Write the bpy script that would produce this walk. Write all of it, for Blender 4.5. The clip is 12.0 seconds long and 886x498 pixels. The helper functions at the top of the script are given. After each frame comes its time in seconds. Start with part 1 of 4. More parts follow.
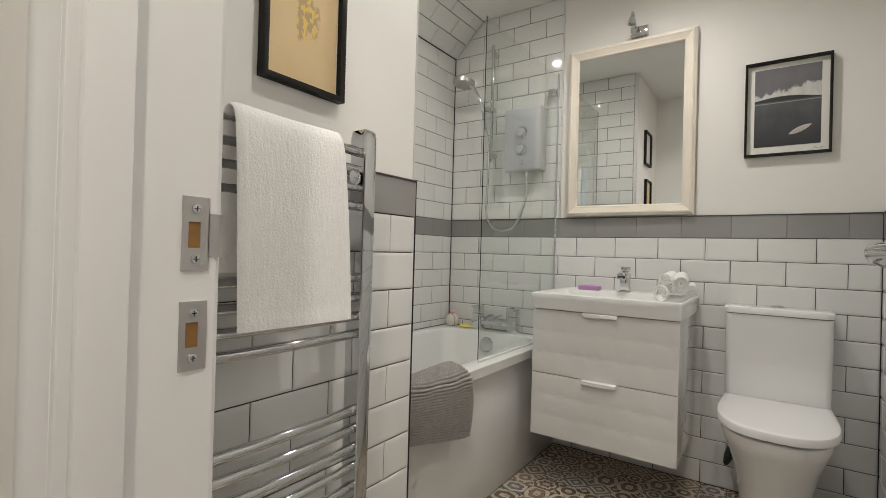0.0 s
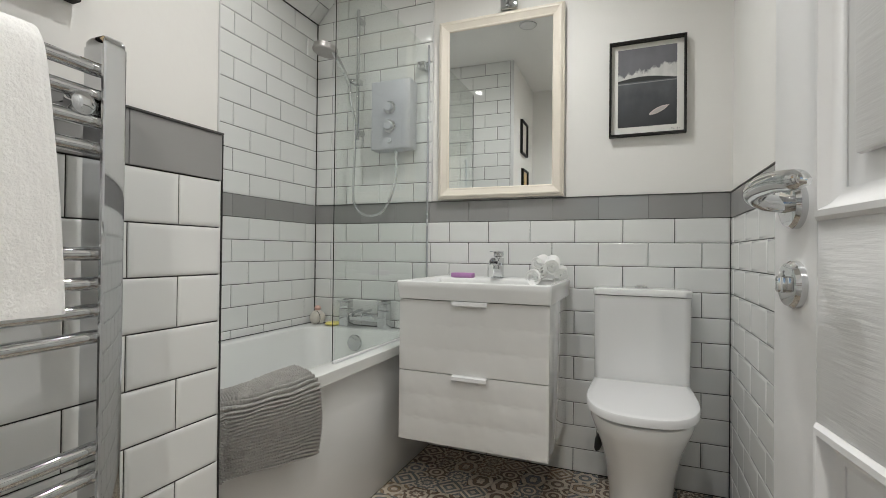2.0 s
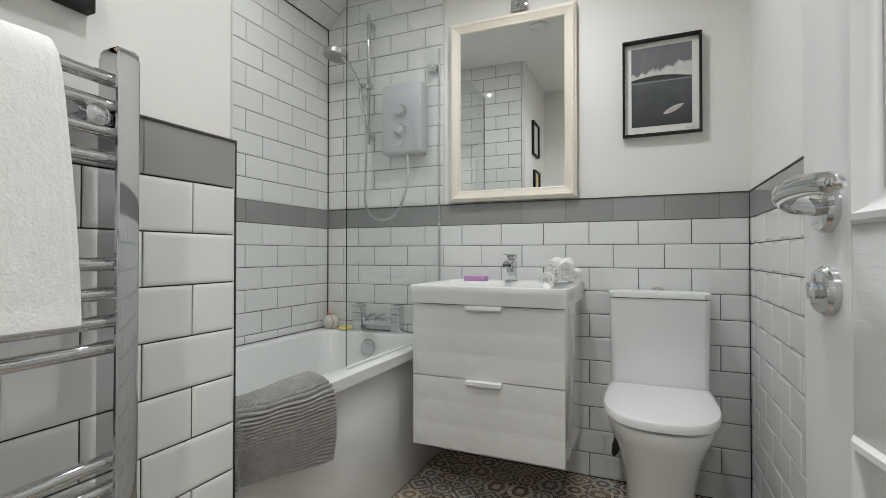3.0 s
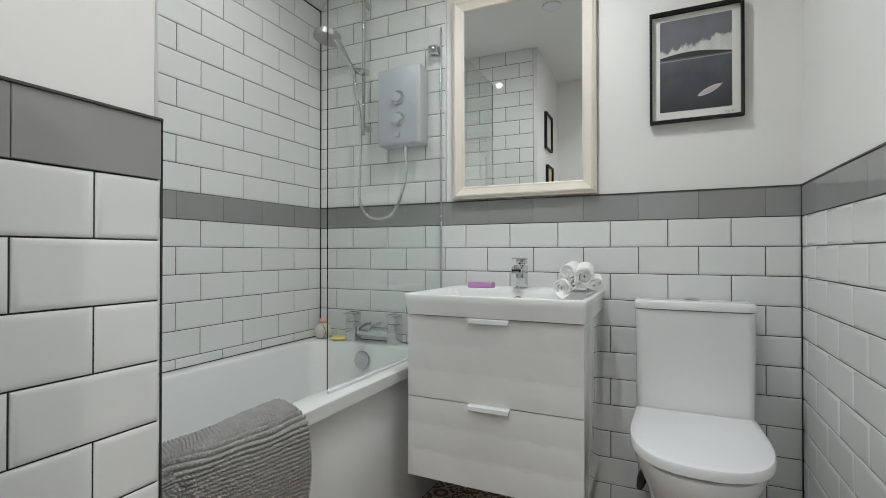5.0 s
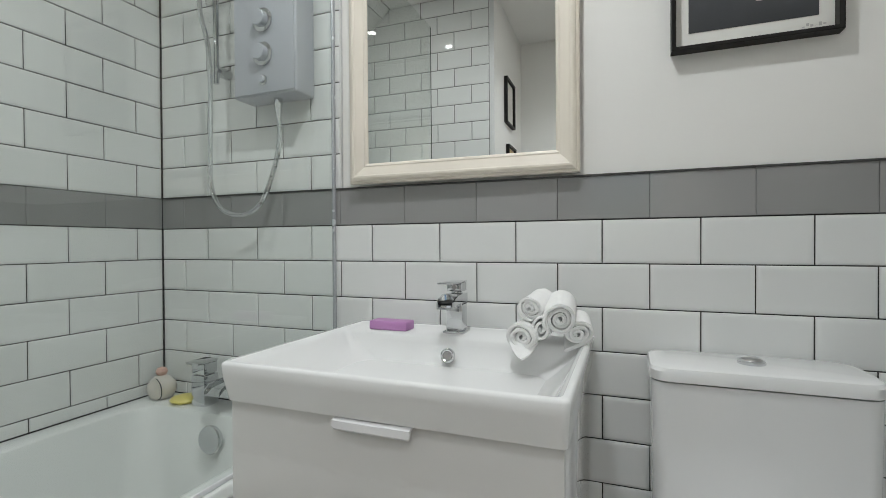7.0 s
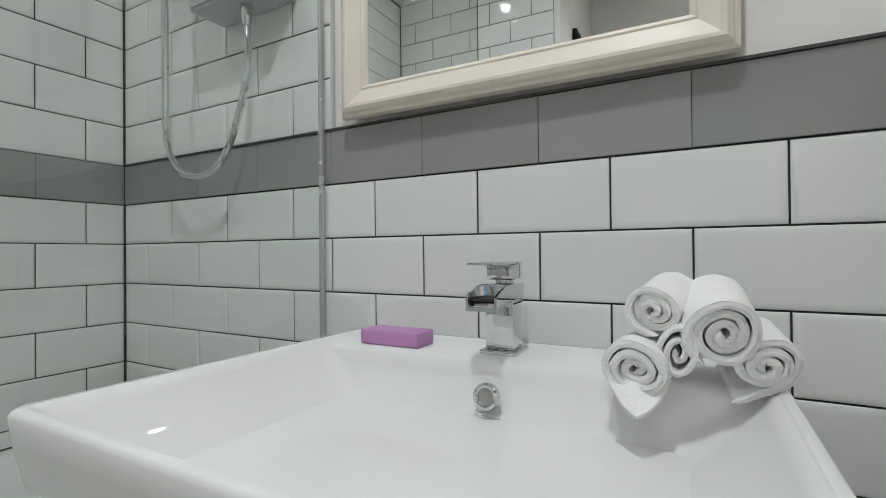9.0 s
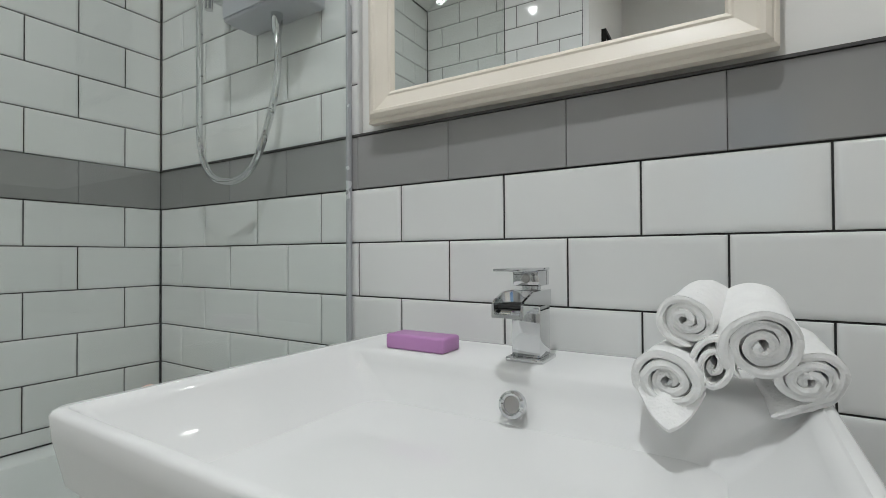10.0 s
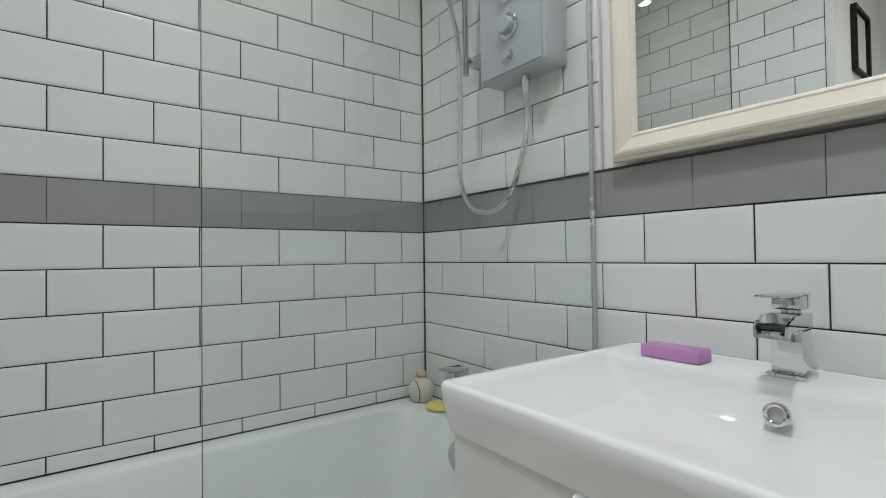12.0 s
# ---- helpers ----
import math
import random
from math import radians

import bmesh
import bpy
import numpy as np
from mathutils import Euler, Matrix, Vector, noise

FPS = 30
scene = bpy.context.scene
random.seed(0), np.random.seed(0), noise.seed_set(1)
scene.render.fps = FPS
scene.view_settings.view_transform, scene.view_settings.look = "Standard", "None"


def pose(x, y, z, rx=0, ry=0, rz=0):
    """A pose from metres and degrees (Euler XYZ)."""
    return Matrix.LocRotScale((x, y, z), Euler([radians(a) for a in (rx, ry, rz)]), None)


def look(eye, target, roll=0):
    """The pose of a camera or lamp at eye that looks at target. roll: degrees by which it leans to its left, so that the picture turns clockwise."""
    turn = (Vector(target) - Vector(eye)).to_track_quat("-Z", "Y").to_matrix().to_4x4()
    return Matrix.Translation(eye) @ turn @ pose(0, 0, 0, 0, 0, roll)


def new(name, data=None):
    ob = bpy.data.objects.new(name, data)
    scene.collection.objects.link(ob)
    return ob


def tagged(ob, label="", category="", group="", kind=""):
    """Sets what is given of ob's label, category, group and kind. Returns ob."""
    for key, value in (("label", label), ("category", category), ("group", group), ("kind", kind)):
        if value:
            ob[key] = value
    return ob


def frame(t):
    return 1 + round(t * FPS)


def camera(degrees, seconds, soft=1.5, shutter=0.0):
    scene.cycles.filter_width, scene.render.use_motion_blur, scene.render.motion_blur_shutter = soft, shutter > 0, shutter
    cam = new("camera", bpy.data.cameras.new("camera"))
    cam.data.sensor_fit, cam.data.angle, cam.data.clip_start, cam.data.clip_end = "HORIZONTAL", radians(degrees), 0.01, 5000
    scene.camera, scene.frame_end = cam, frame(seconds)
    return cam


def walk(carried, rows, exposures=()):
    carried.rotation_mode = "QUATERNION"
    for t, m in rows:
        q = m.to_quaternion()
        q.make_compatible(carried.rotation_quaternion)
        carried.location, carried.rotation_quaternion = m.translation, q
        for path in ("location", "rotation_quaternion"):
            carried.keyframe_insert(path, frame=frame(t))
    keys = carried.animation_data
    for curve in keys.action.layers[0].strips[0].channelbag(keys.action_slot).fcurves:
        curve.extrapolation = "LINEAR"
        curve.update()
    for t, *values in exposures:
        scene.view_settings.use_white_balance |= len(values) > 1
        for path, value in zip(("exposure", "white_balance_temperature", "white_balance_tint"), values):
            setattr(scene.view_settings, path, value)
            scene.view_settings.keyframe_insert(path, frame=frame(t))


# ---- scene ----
cam = camera(86.4, 12.0, soft=0.8)
PATH = [
    (0, (1.673, -2.473, 1.025), (0.525, -0.835, 1.037), 1.6),
    (0.5, (1.663, -2.377, 1.019), (0.69, -0.629, 1.025), 1.4),
    (1, (1.668, -2.286, 1.004), (0.81, -0.48, 1.008), 1.2),
    (1.5, (1.67, -2.225, 0.988), (0.877, -0.388, 0.994), 1.0),
    (2, (1.67, -2.183, 0.971), (0.912, -0.332, 0.985), 0.6),
    (2.5, (1.662, -2.175, 0.979), (0.894, -0.328, 0.994), 0.3),
    (3, (1.66, -2.175, 0.978), (0.858, -0.343, 1.0), 0.0),
    (3.2, (1.658, -2.173, 0.98), (0.845, -0.345, 1.002), 0.0),
    (5, (1.603, -1.934, 0.999), (0.755, -0.123, 1.014), 0.0),
    (5.5, (1.576, -1.755, 1.014), (0.776, 0.078, 1.009), 0.1),
    (6, (1.542, -1.499, 1.041), (0.781, 0.351, 1.034), 0.3),
    (6.5, (1.51, -1.339, 1.049), (0.778, 0.522, 1.033), 0.1),
    (7, (1.467, -1.147, 1.067), (0.741, 0.717, 1.046), -0.3),
    (7.2, (1.45, -1.079, 1.07), (0.728, 0.786, 1.046), -0.4),
    (8.8, (1.328, -0.684, 0.988), (0.399, 1.086, 1.019), -0.2),
    (9, (1.322, -0.682, 0.991), (0.361, 1.072, 1.006), -0.5),
    (9.5, (1.317, -0.675, 0.991), (0.295, 1.044, 1.012), -0.4),
    (10, (1.321, -0.679, 0.995), (0.264, 1.019, 1.022), -0.3),
    (10.5, (1.328, -0.678, 1.002), (0.247, 1.004, 1.029), -0.3),
    (11, (1.344, -0.723, 1.01), (0.227, 0.936, 1.031), -0.4),
    (11.5, (1.357, -0.816, 1.027), (0.048, 0.696, 1.062), -0.5),
    (12, (1.346, -0.906, 1.037), (-0.266, 0.276, 1.072), -0.7),
]
walk(cam, [(t, look(eye, target, roll)) for t, eye, target, roll in PATH],
     exposures=[(0.0, 0.07, 7250, 11), (1.5, 0.19, 6850, 9), (3.0, 0.18, 6500, 8), (5.0, 0.15, 6350, 7), (7.0, 0.13, 6400, 7), (9.0, 0.02, 6400, 8), (12.0, 0.08, 6350, 7)])

# world, lamps, exposure
world = bpy.data.worlds.new("world")
world.use_nodes = True
scene.world = world
sky = world.node_tree.nodes.new("ShaderNodeTexSky")
sky.sky_type, sky.sun_disc, sky.sun_elevation, sky.sun_rotation = "NISHITA", False, radians(35), radians(27)
world.node_tree.links.new(sky.outputs[0], world.node_tree.nodes["Background"].inputs[0])
world.node_tree.nodes["Background"].inputs[1].default_value = 0.12
sun = new("sun", bpy.data.lights.new("sun", "SUN"))
sun.data.energy, sun.data.angle, sun.data.color = 2.0, radians(0.5), (1, 0.95, 0.88)
sun.matrix_world = look((3, 6, 5), (0, 0, 1.5))

CEIL = 2.44
# the third spot, by the door, is unseen: assumed, to brighten the entry
SPOTS = [(0.355, -0.80), (1.20, -0.66), (1.44, -1.65)]
for sx, sy in SPOTS:
    lamp = new("downlight_beam", bpy.data.lights.new("downlight_beam", "SPOT"))
    lamp.data.energy, lamp.data.spot_size, lamp.data.spot_blend, lamp.data.shadow_soft_size = 31.0, radians(165), 0.85, 0.022
    lamp.data.color = (0.955, 0.975, 1.0)
    lamp.location = (sx, sy, CEIL - 0.012)
    if sy < -1.5:
        lamp.data.energy, lamp.data.spot_size, lamp.data.spot_blend = 27.5, radians(128), 1.0
    if sx < 1:
        lamp.data.energy = 5.5
# unseen fill light added in the hall to brighten the door lining and entry
hall_fill = new("hall_fill_light", bpy.data.lights.new("hall_fill_light", "SPOT"))
hall_fill.data.energy, hall_fill.data.spot_size, hall_fill.data.spot_blend, hall_fill.data.shadow_soft_size = 60.0, radians(160), 0.8, 0.04
hall_fill.data.color, hall_fill.location = (1.0, 0.97, 0.93), (1.75, -2.95, CEIL - 0.012)


# materials
def material(name, color, rough=0.5, metal=0.0, vary=0.06, scale=6.0, bump=0.0, bump_scale=200.0, coat=0.0, island=False):
    m = bpy.data.materials.new(name)
    m.use_nodes = True
    nt = m.node_tree
    b = nt.nodes["Principled BSDF"]
    b.inputs["Roughness"].default_value, b.inputs["Metallic"].default_value = rough, metal
    b.inputs["Coat Weight"].default_value = coat
    tc = nt.nodes.new("ShaderNodeTexCoord")
    n1 = nt.nodes.new("ShaderNodeTexNoise")
    n1.inputs["Scale"].default_value, n1.inputs["Detail"].default_value = scale, 5
    nt.links.new(tc.outputs["Object"], n1.inputs["Vector"])
    info = nt.nodes.new("ShaderNodeNewGeometry" if island else "ShaderNodeObjectInfo")
    add = nt.nodes.new("ShaderNodeMath")
    add.operation = "MULTIPLY_ADD"
    nt.links.new(info.outputs["Random Per Island" if island else "Random"], add.inputs[0])
    add.inputs[1].default_value = 0.5
    nt.links.new(n1.outputs["Fac"], add.inputs[2])
    ramp = nt.nodes.new("ShaderNodeMapRange")
    ramp.inputs["From Min"].default_value, ramp.inputs["From Max"].default_value = 0.3, 1.2
    ramp.inputs["To Min"].default_value, ramp.inputs["To Max"].default_value = 1 - vary, 1 + vary
    nt.links.new(add.outputs[0], ramp.inputs["Value"])
    hsv = nt.nodes.new("ShaderNodeHueSaturation")
    hsv.inputs["Color"].default_value = (*color, 1)
    nt.links.new(ramp.outputs[0], hsv.inputs["Value"])
    nt.links.new(hsv.outputs[0], b.inputs["Base Color"])
    rr = nt.nodes.new("ShaderNodeMapRange")
    rr.inputs["To Min"].default_value, rr.inputs["To Max"].default_value = (rough * 0.95, rough * 1.06) if rough < 0.36 and not metal else (rough * 0.8, min(1, rough * 1.25))
    n2 = nt.nodes.new("ShaderNodeTexNoise")
    n2.inputs["Scale"].default_value = scale * 5
    nt.links.new(tc.outputs["Object"], n2.inputs["Vector"])
    nt.links.new(n2.outputs["Fac"], rr.inputs["Value"])
    nt.links.new(rr.outputs[0], b.inputs["Roughness"])
    if bump:
        n3 = nt.nodes.new("ShaderNodeTexNoise")
        n3.inputs["Scale"].default_value, n3.inputs["Detail"].default_value = bump_scale, 4
        nt.links.new(tc.outputs["Object"], n3.inputs["Vector"])
        bp = nt.nodes.new("ShaderNodeBump")
        bp.inputs["Strength"].default_value, bp.inputs["Distance"].default_value = bump, 0.002
        nt.links.new(n3.outputs["Fac"], bp.inputs["Height"])
        nt.links.new(bp.outputs[0], b.inputs["Normal"])
    return m


PAINT = material("wall_paint", (0.81, 0.795, 0.765), 0.55, vary=0.02, scale=3, bump=0.12, bump_scale=60)
CEILING = material("ceiling_paint", (0.86, 0.85, 0.83), 0.7, vary=0.02, bump=0.1, bump_scale=60)
GLOSS = material("gloss_paint", (0.80, 0.80, 0.80), 0.34, vary=0.015, bump=0.03, bump_scale=25)
GROUT = material("dark_grout", (0.028, 0.0272, 0.0265), 0.9, vary=0.3, scale=30, bump=0.5)
TILE = material("white_glazed_tile", (0.77, 0.775, 0.76), 0.055, vary=0.035, scale=3, bump=0.10, bump_scale=9)
BORDER = material("grey_glazed_tile", (0.30, 0.295, 0.292), 0.12, vary=0.10, scale=4, bump=0.10, bump_scale=9)
TRIM = material("dark_trim", (0.06, 0.058, 0.055), 0.4)
BEAD = material("white_trim", (0.72, 0.72, 0.71), 0.35)
CERAMIC = material("white_ceramic", (0.82, 0.82, 0.81), 0.015, vary=0.01, scale=2, bump=0.03, bump_scale=14)
ACRYLIC = material("white_acrylic", (0.78, 0.79, 0.775), 0.12, vary=0.015, scale=2)
PANEL = material("white_panel", (0.74, 0.74, 0.73), 0.3, vary=0.02, scale=3)
SIDE = material("high_gloss_panel", (0.70, 0.70, 0.69), 0.02, vary=0.01, scale=2, coat=1.0)
SIDE.node_tree.nodes["Principled BSDF"].inputs["IOR"].default_value = 1.75
PLASTIC = material("white_plastic", (0.78, 0.78, 0.785), 0.25, vary=0.01)
SHOWER = material("pale_grey_plastic", (0.50, 0.51, 0.55), 0.35, vary=0.015)
CHROME = material("chrome", (0.64, 0.65, 0.66), 0.05, 1.0, vary=0.02)
SATIN = material("satin_steel", (0.56, 0.54, 0.53), 0.34, 1.0, vary=0.06, scale=20)
BRASS = material("worn_wood_in_recess", (0.24, 0.12, 0.035), 0.7, vary=0.3, scale=90)
BLACKF = material("black_frame", (0.012, 0.011, 0.010), 0.45, vary=0.2)
BLACKF.node_tree.nodes["Principled BSDF"].inputs["Specular IOR Level"].default_value = 0.2
MOUNT = material("picture_mount", (0.80, 0.785, 0.74), 0.8, vary=0.02)
CREAM = material("cream_frame", (0.78, 0.715, 0.62), 0.42, vary=0.05, scale=14, bump=0.05, bump_scale=80)
TERRY = material("white_terry", (0.88, 0.875, 0.86), 0.95, vary=0.05, scale=60, bump=0.7, bump_scale=240)
CHENILLE = material("grey_chenille", (0.40, 0.39, 0.37), 0.95, vary=0.22, scale=45, bump=1.0, bump_scale=500)
PROFILE = material("pale_metal_profile", (0.55, 0.56, 0.58), 0.25, 0.4)
EDGE = material("glass_edge", (0.015, 0.022, 0.020), 0.25, vary=0.02)
SOAP = material("purple_soap", (0.50, 0.24, 0.50), 0.4, vary=0.05, bump=0.3, bump_scale=50)
YELLOW = material("yellow_soap", (0.80, 0.70, 0.20), 0.4, vary=0.05)
SHELL = material("beige_bottle", (0.66, 0.62, 0.56), 0.35, vary=0.15, scale=20)
STOPPER = material("pink_cap", (0.66, 0.42, 0.35), 0.4, vary=0.1, scale=20)
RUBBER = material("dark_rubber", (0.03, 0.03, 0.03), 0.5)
HALLFLOOR = material("hall_carpet", (0.28, 0.25, 0.22), 0.95, vary=0.2, scale=80, bump=0.6)

mirror_mat = bpy.data.materials.new("mirror")
mirror_mat.use_nodes = True
mb = mirror_mat.node_tree.nodes["Principled BSDF"]
mb.inputs["Base Color"].default_value, mb.inputs["Metallic"].default_value, mb.inputs["Roughness"].default_value = (0.82, 0.84, 0.83, 1), 1, 0.0

glass_mat = bpy.data.materials.new("clear_glass")
glass_mat.use_nodes = True
gn = glass_mat.node_tree
gn.nodes.remove(gn.nodes["Principled BSDF"])
see_through, shine, blend, facing, power, amount = (gn.nodes.new(k) for k in ("ShaderNodeBsdfTransparent", "ShaderNodeBsdfGlossy", "ShaderNodeMixShader", "ShaderNodeLayerWeight", "ShaderNodeMath", "ShaderNodeMath"))
see_through.inputs["Color"].default_value, shine.inputs["Roughness"].default_value, facing.inputs["Blend"].default_value = (0.965, 0.985, 0.975, 1), 0.0, 0.5
power.operation, power.inputs[1].default_value = "POWER", 5.0
amount.operation, amount.inputs[1].default_value, amount.inputs[2].default_value = "MULTIPLY_ADD", 0.96, 0.04
gn.links.new(facing.outputs["Facing"], power.inputs[0])
gn.links.new(power.outputs[0], amount.inputs[0])
gn.links.new(amount.outputs[0], blend.inputs[0])
gn.links.new(see_through.outputs[0], blend.inputs[1])
gn.links.new(shine.outputs[0], blend.inputs[2])
gn.links.new(blend.outputs[0], gn.nodes["Material Output"].inputs["Surface"])

lens_mat = bpy.data.materials.new("lamp_lens")
lens_mat.use_nodes = True
lb = lens_mat.node_tree.nodes["Principled BSDF"]
lb.inputs["Emission Color"].default_value, lb.inputs["Emission Strength"].default_value = (1, 0.98, 0.95, 1), 120


def painted(name, build, rough=0.4):
    """A material whose colour comes from a node recipe over the flat picture's own coordinates."""
    m = bpy.data.materials.new(name)
    m.use_nodes = True
    nt = m.node_tree
    b = nt.nodes["Principled BSDF"]
    b.inputs["Roughness"].default_value = rough
    tc = nt.nodes.new("ShaderNodeTexCoord")
    sep = nt.nodes.new("ShaderNodeSeparateXYZ")
    nt.links.new(tc.outputs["Generated"], sep.inputs[0])

    def op(kind, a, c=None, e=None):
        n = nt.nodes.new("ShaderNodeMath")
        n.operation = kind
        for i, v in enumerate((a, c, e)):
            if v is None:
                continue
            if isinstance(v, (int, float)):
                n.inputs[i].default_value = v
            else:
                nt.links.new(v, n.inputs[i])
        return n.outputs[0]

    def mix(f, a, c):
        n = nt.nodes.new("ShaderNodeMix")
        n.data_type = "RGBA"
        for i, v in ((0, f), (6, a), (7, c)):
            if isinstance(v, tuple):
                n.inputs[i].default_value = (*v, 1)
            elif isinstance(v, (int, float)):
                n.inputs[i].default_value = v
            else:
                nt.links.new(v, n.inputs[i])
        return n.outputs[2]

    def noisy(scale, detail=5, vec=None):
        n = nt.nodes.new("ShaderNodeTexNoise")
        n.inputs["Scale"].default_value, n.inputs["Detail"].default_value = scale, detail
        nt.links.new(vec or tc.outputs["Generated"], n.inputs["Vector"])
        return n.outputs["Fac"]

    nt.links.new(build(nt, tc, sep, op, mix, noisy), b.inputs["Base Color"])
    return m


def step_up(op, v, at, soft):
    d = op("SUBTRACT", v, at)
    s = op("DIVIDE", d, soft)
    return op("MINIMUM", op("MAXIMUM", op("ADD", s, 0.5), 0.0), 1.0)


def loch(nt, tc, sep, op, mix, noisy):
    u, v = sep.outputs[0], sep.outputs[2]
    n = noisy(5)
    wave = op("MULTIPLY", op("SUBTRACT", n, 0.5), 0.10)
    sky_c = mix(noisy(3), (0.10, 0.10, 0.115), (0.20, 0.20, 0.215))
    cloud_top = op("ADD", op("ADD", 0.665, op("MULTIPLY", u, 0.10)), op("MULTIPLY", op("SUBTRACT", noisy(7), 0.5), 0.22))
    c = mix(step_up(op, v, cloud_top, 0.025), mix(noisy(9), (0.42, 0.42, 0.41), (0.74, 0.73, 0.70)), sky_c)
    hill_top = op("ADD", 0.60, op("MULTIPLY", op("SINE", op("MULTIPLY", u, 3.6)), 0.035))
    c = mix(step_up(op, v, hill_top, 0.008), (0.028, 0.03, 0.03), c)
    water = mix(op("MULTIPLY", step_up(op, v, 0.3, 0.6), noisy(4)), (0.035, 0.037, 0.042), (0.16, 0.17, 0.185))
    level = op("ADD", v, op("MULTIPLY", wave, 0.1))
    shore = op("MULTIPLY", step_up(op, level, 0.552, 0.006), op("SUBTRACT", 1.0, step_up(op, level, 0.562, 0.006)))
    return mix(op("MULTIPLY", shore, 0.55), mix(step_up(op, level, 0.575, 0.01), water, c), (0.45, 0.45, 0.44))


def sketch(nt, tc, sep, op, mix, noisy):
    u, v = sep.outputs[1], sep.outputs[2]
    du, dv = op("SUBTRACT", u, 0.55), op("SUBTRACT", v, 0.62)
    r = op("SQRT", op("ADD", op("POWER", op("MULTIPLY", du, 1.7), 2.0), op("POWER", dv, 2.0)))
    blot = step_up(op, op("ADD", op("MULTIPLY", noisy(6, 8), 0.75), op("MULTIPLY", r, -1.0)), 0.13, 0.06)
    paper = mix(noisy(2), (0.66, 0.47, 0.24), (0.78, 0.60, 0.35))
    stroke = mix(step_up(op, noisy(15, 2), 0.52, 0.05), (0.42, 0.30, 0.16), (0.80, 0.56, 0.10))
    return mix(op("MULTIPLY", blot, 0.8), paper, stroke)


LOCH, SKETCH = painted("loch_print", loch), painted("sketch_print", sketch, 0.5)
CANVAS = material("pale_print", (0.66, 0.62, 0.58), 0.6, vary=0.1, scale=12)
BOATWHITE = material("boat_print", (0.62, 0.55, 0.54), 0.5)


def floor_tile_material():
    m = bpy.data.materials.new("patterned_floor_tile")
    m.use_nodes = True
    nt = m.node_tree
    b = nt.nodes["Principled BSDF"]
    b.inputs["Roughness"].default_value = 0.35
    tc = nt.nodes.new("ShaderNodeTexCoord")
    info = nt.nodes.new("ShaderNodeObjectInfo")
    sep = nt.nodes.new("ShaderNodeSeparateXYZ")
    nt.links.new(tc.outputs["Object"], sep.inputs[0])

    def op(kind, a, c=0.0):
        n = nt.nodes.new("ShaderNodeMath")
        n.operation = kind
        for i, v in enumerate((a, c)):
            if isinstance(v, (int, float)):
                n.inputs[i].default_value = v
            else:
                nt.links.new(v, n.inputs[i])
        return n.outputs[0]

    def mix(f, a, c):
        n = nt.nodes.new("ShaderNodeMix")
        n.data_type = "RGBA"
        nt.links.new(f, n.inputs[0])
        for i, v in ((6, a), (7, c)):
            if isinstance(v, tuple):
                n.inputs[i].default_value = (*v, 1)
            else:
                nt.links.new(v, n.inputs[i])
        return n.outputs[2]

    x, y = op("MULTIPLY", op("ABSOLUTE", sep.outputs[0]), 19.6), op("MULTIPLY", op("ABSOLUTE", sep.outputs[1]), 19.6)
    rnd = info.outputs["Random"]
    r = op("SQRT", op("ADD", op("MULTIPLY", x, x), op("MULTIPLY", y, y)))
    ang = op("ARCTAN2", y, x)
    lobes = op("ADD", 4.0, op("MULTIPLY", op("FLOOR", op("MULTIPLY", rnd, 2.99)), 4.0))
    flower = op("ADD", r, op("MULTIPLY", op("SINE", op("MULTIPLY", ang, lobes)), 0.10))
    rings = op("SINE", op("MULTIPLY", flower, op("ADD", 8.0, op("MULTIPLY", rnd, 5.0))))
    corner = op("SQRT", op("ADD", op("POWER", op("SUBTRACT", 1.0, x), 2.0), op("POWER", op("SUBTRACT", 1.0, y), 2.0)))
    diamond = op("SINE", op("MULTIPLY", op("ADD", x, y), op("ADD", 7.0, op("MULTIPLY", op("FRACT", op("MULTIPLY", rnd, 7.3)), 5.0))))
    leaves = op("SINE", op("MULTIPLY", op("MINIMUM", r, corner), op("ADD", 9.0, op("MULTIPLY", rnd, 6.0))))
    kind = op("FRACT", op("MULTIPLY", rnd, 3.7))
    one, two = op("LESS_THAN", kind, 0.4), op("GREATER_THAN", kind, 0.7)
    rest = op("SUBTRACT", 1.0, op("ADD", one, two))
    pattern = op("ADD", op("ADD", op("MULTIPLY", rings, one), op("MULTIPLY", diamond, two)), op("MULTIPLY", leaves, rest))
    light_f = op("GREATER_THAN", pattern, -0.25)
    fine = op("MULTIPLY", op("LESS_THAN", op("ABSOLUTE", op("ADD", pattern, 0.25)), 0.28), 1.0)
    tone = nt.nodes.new("ShaderNodeValToRGB")
    nt.links.new(op("FRACT", op("MULTIPLY", rnd, 11.9)), tone.inputs[0])
    tone.color_ramp.interpolation = "CONSTANT"
    for e, (p, c) in zip((tone.color_ramp.elements[0], tone.color_ramp.elements[1], tone.color_ramp.elements.new(0.55), tone.color_ramp.elements.new(0.8)),
                         ((0.0, (0.16, 0.10, 0.065, 1)), (0.3, (0.06, 0.055, 0.05, 1)), (0.55, (0.30, 0.20, 0.12, 1)), (0.8, (0.15, 0.17, 0.19, 1)))):
        e.position, e.color = p, c
    base = mix(light_f, tone.outputs[0], (0.60, 0.53, 0.44))
    base = mix(op("MULTIPLY", fine, 0.85), base, (0.035, 0.028, 0.024))
    noise_n = nt.nodes.new("ShaderNodeTexNoise")
    noise_n.inputs["Scale"].default_value, noise_n.inputs["Detail"].default_value = 35, 8
    nt.links.new(tc.outputs["Object"], noise_n.inputs["Vector"])
    worn = mix(op("MULTIPLY", op("GREATER_THAN", noise_n.outputs["Fac"], 0.56), 0.35), base, (0.22, 0.19, 0.16))
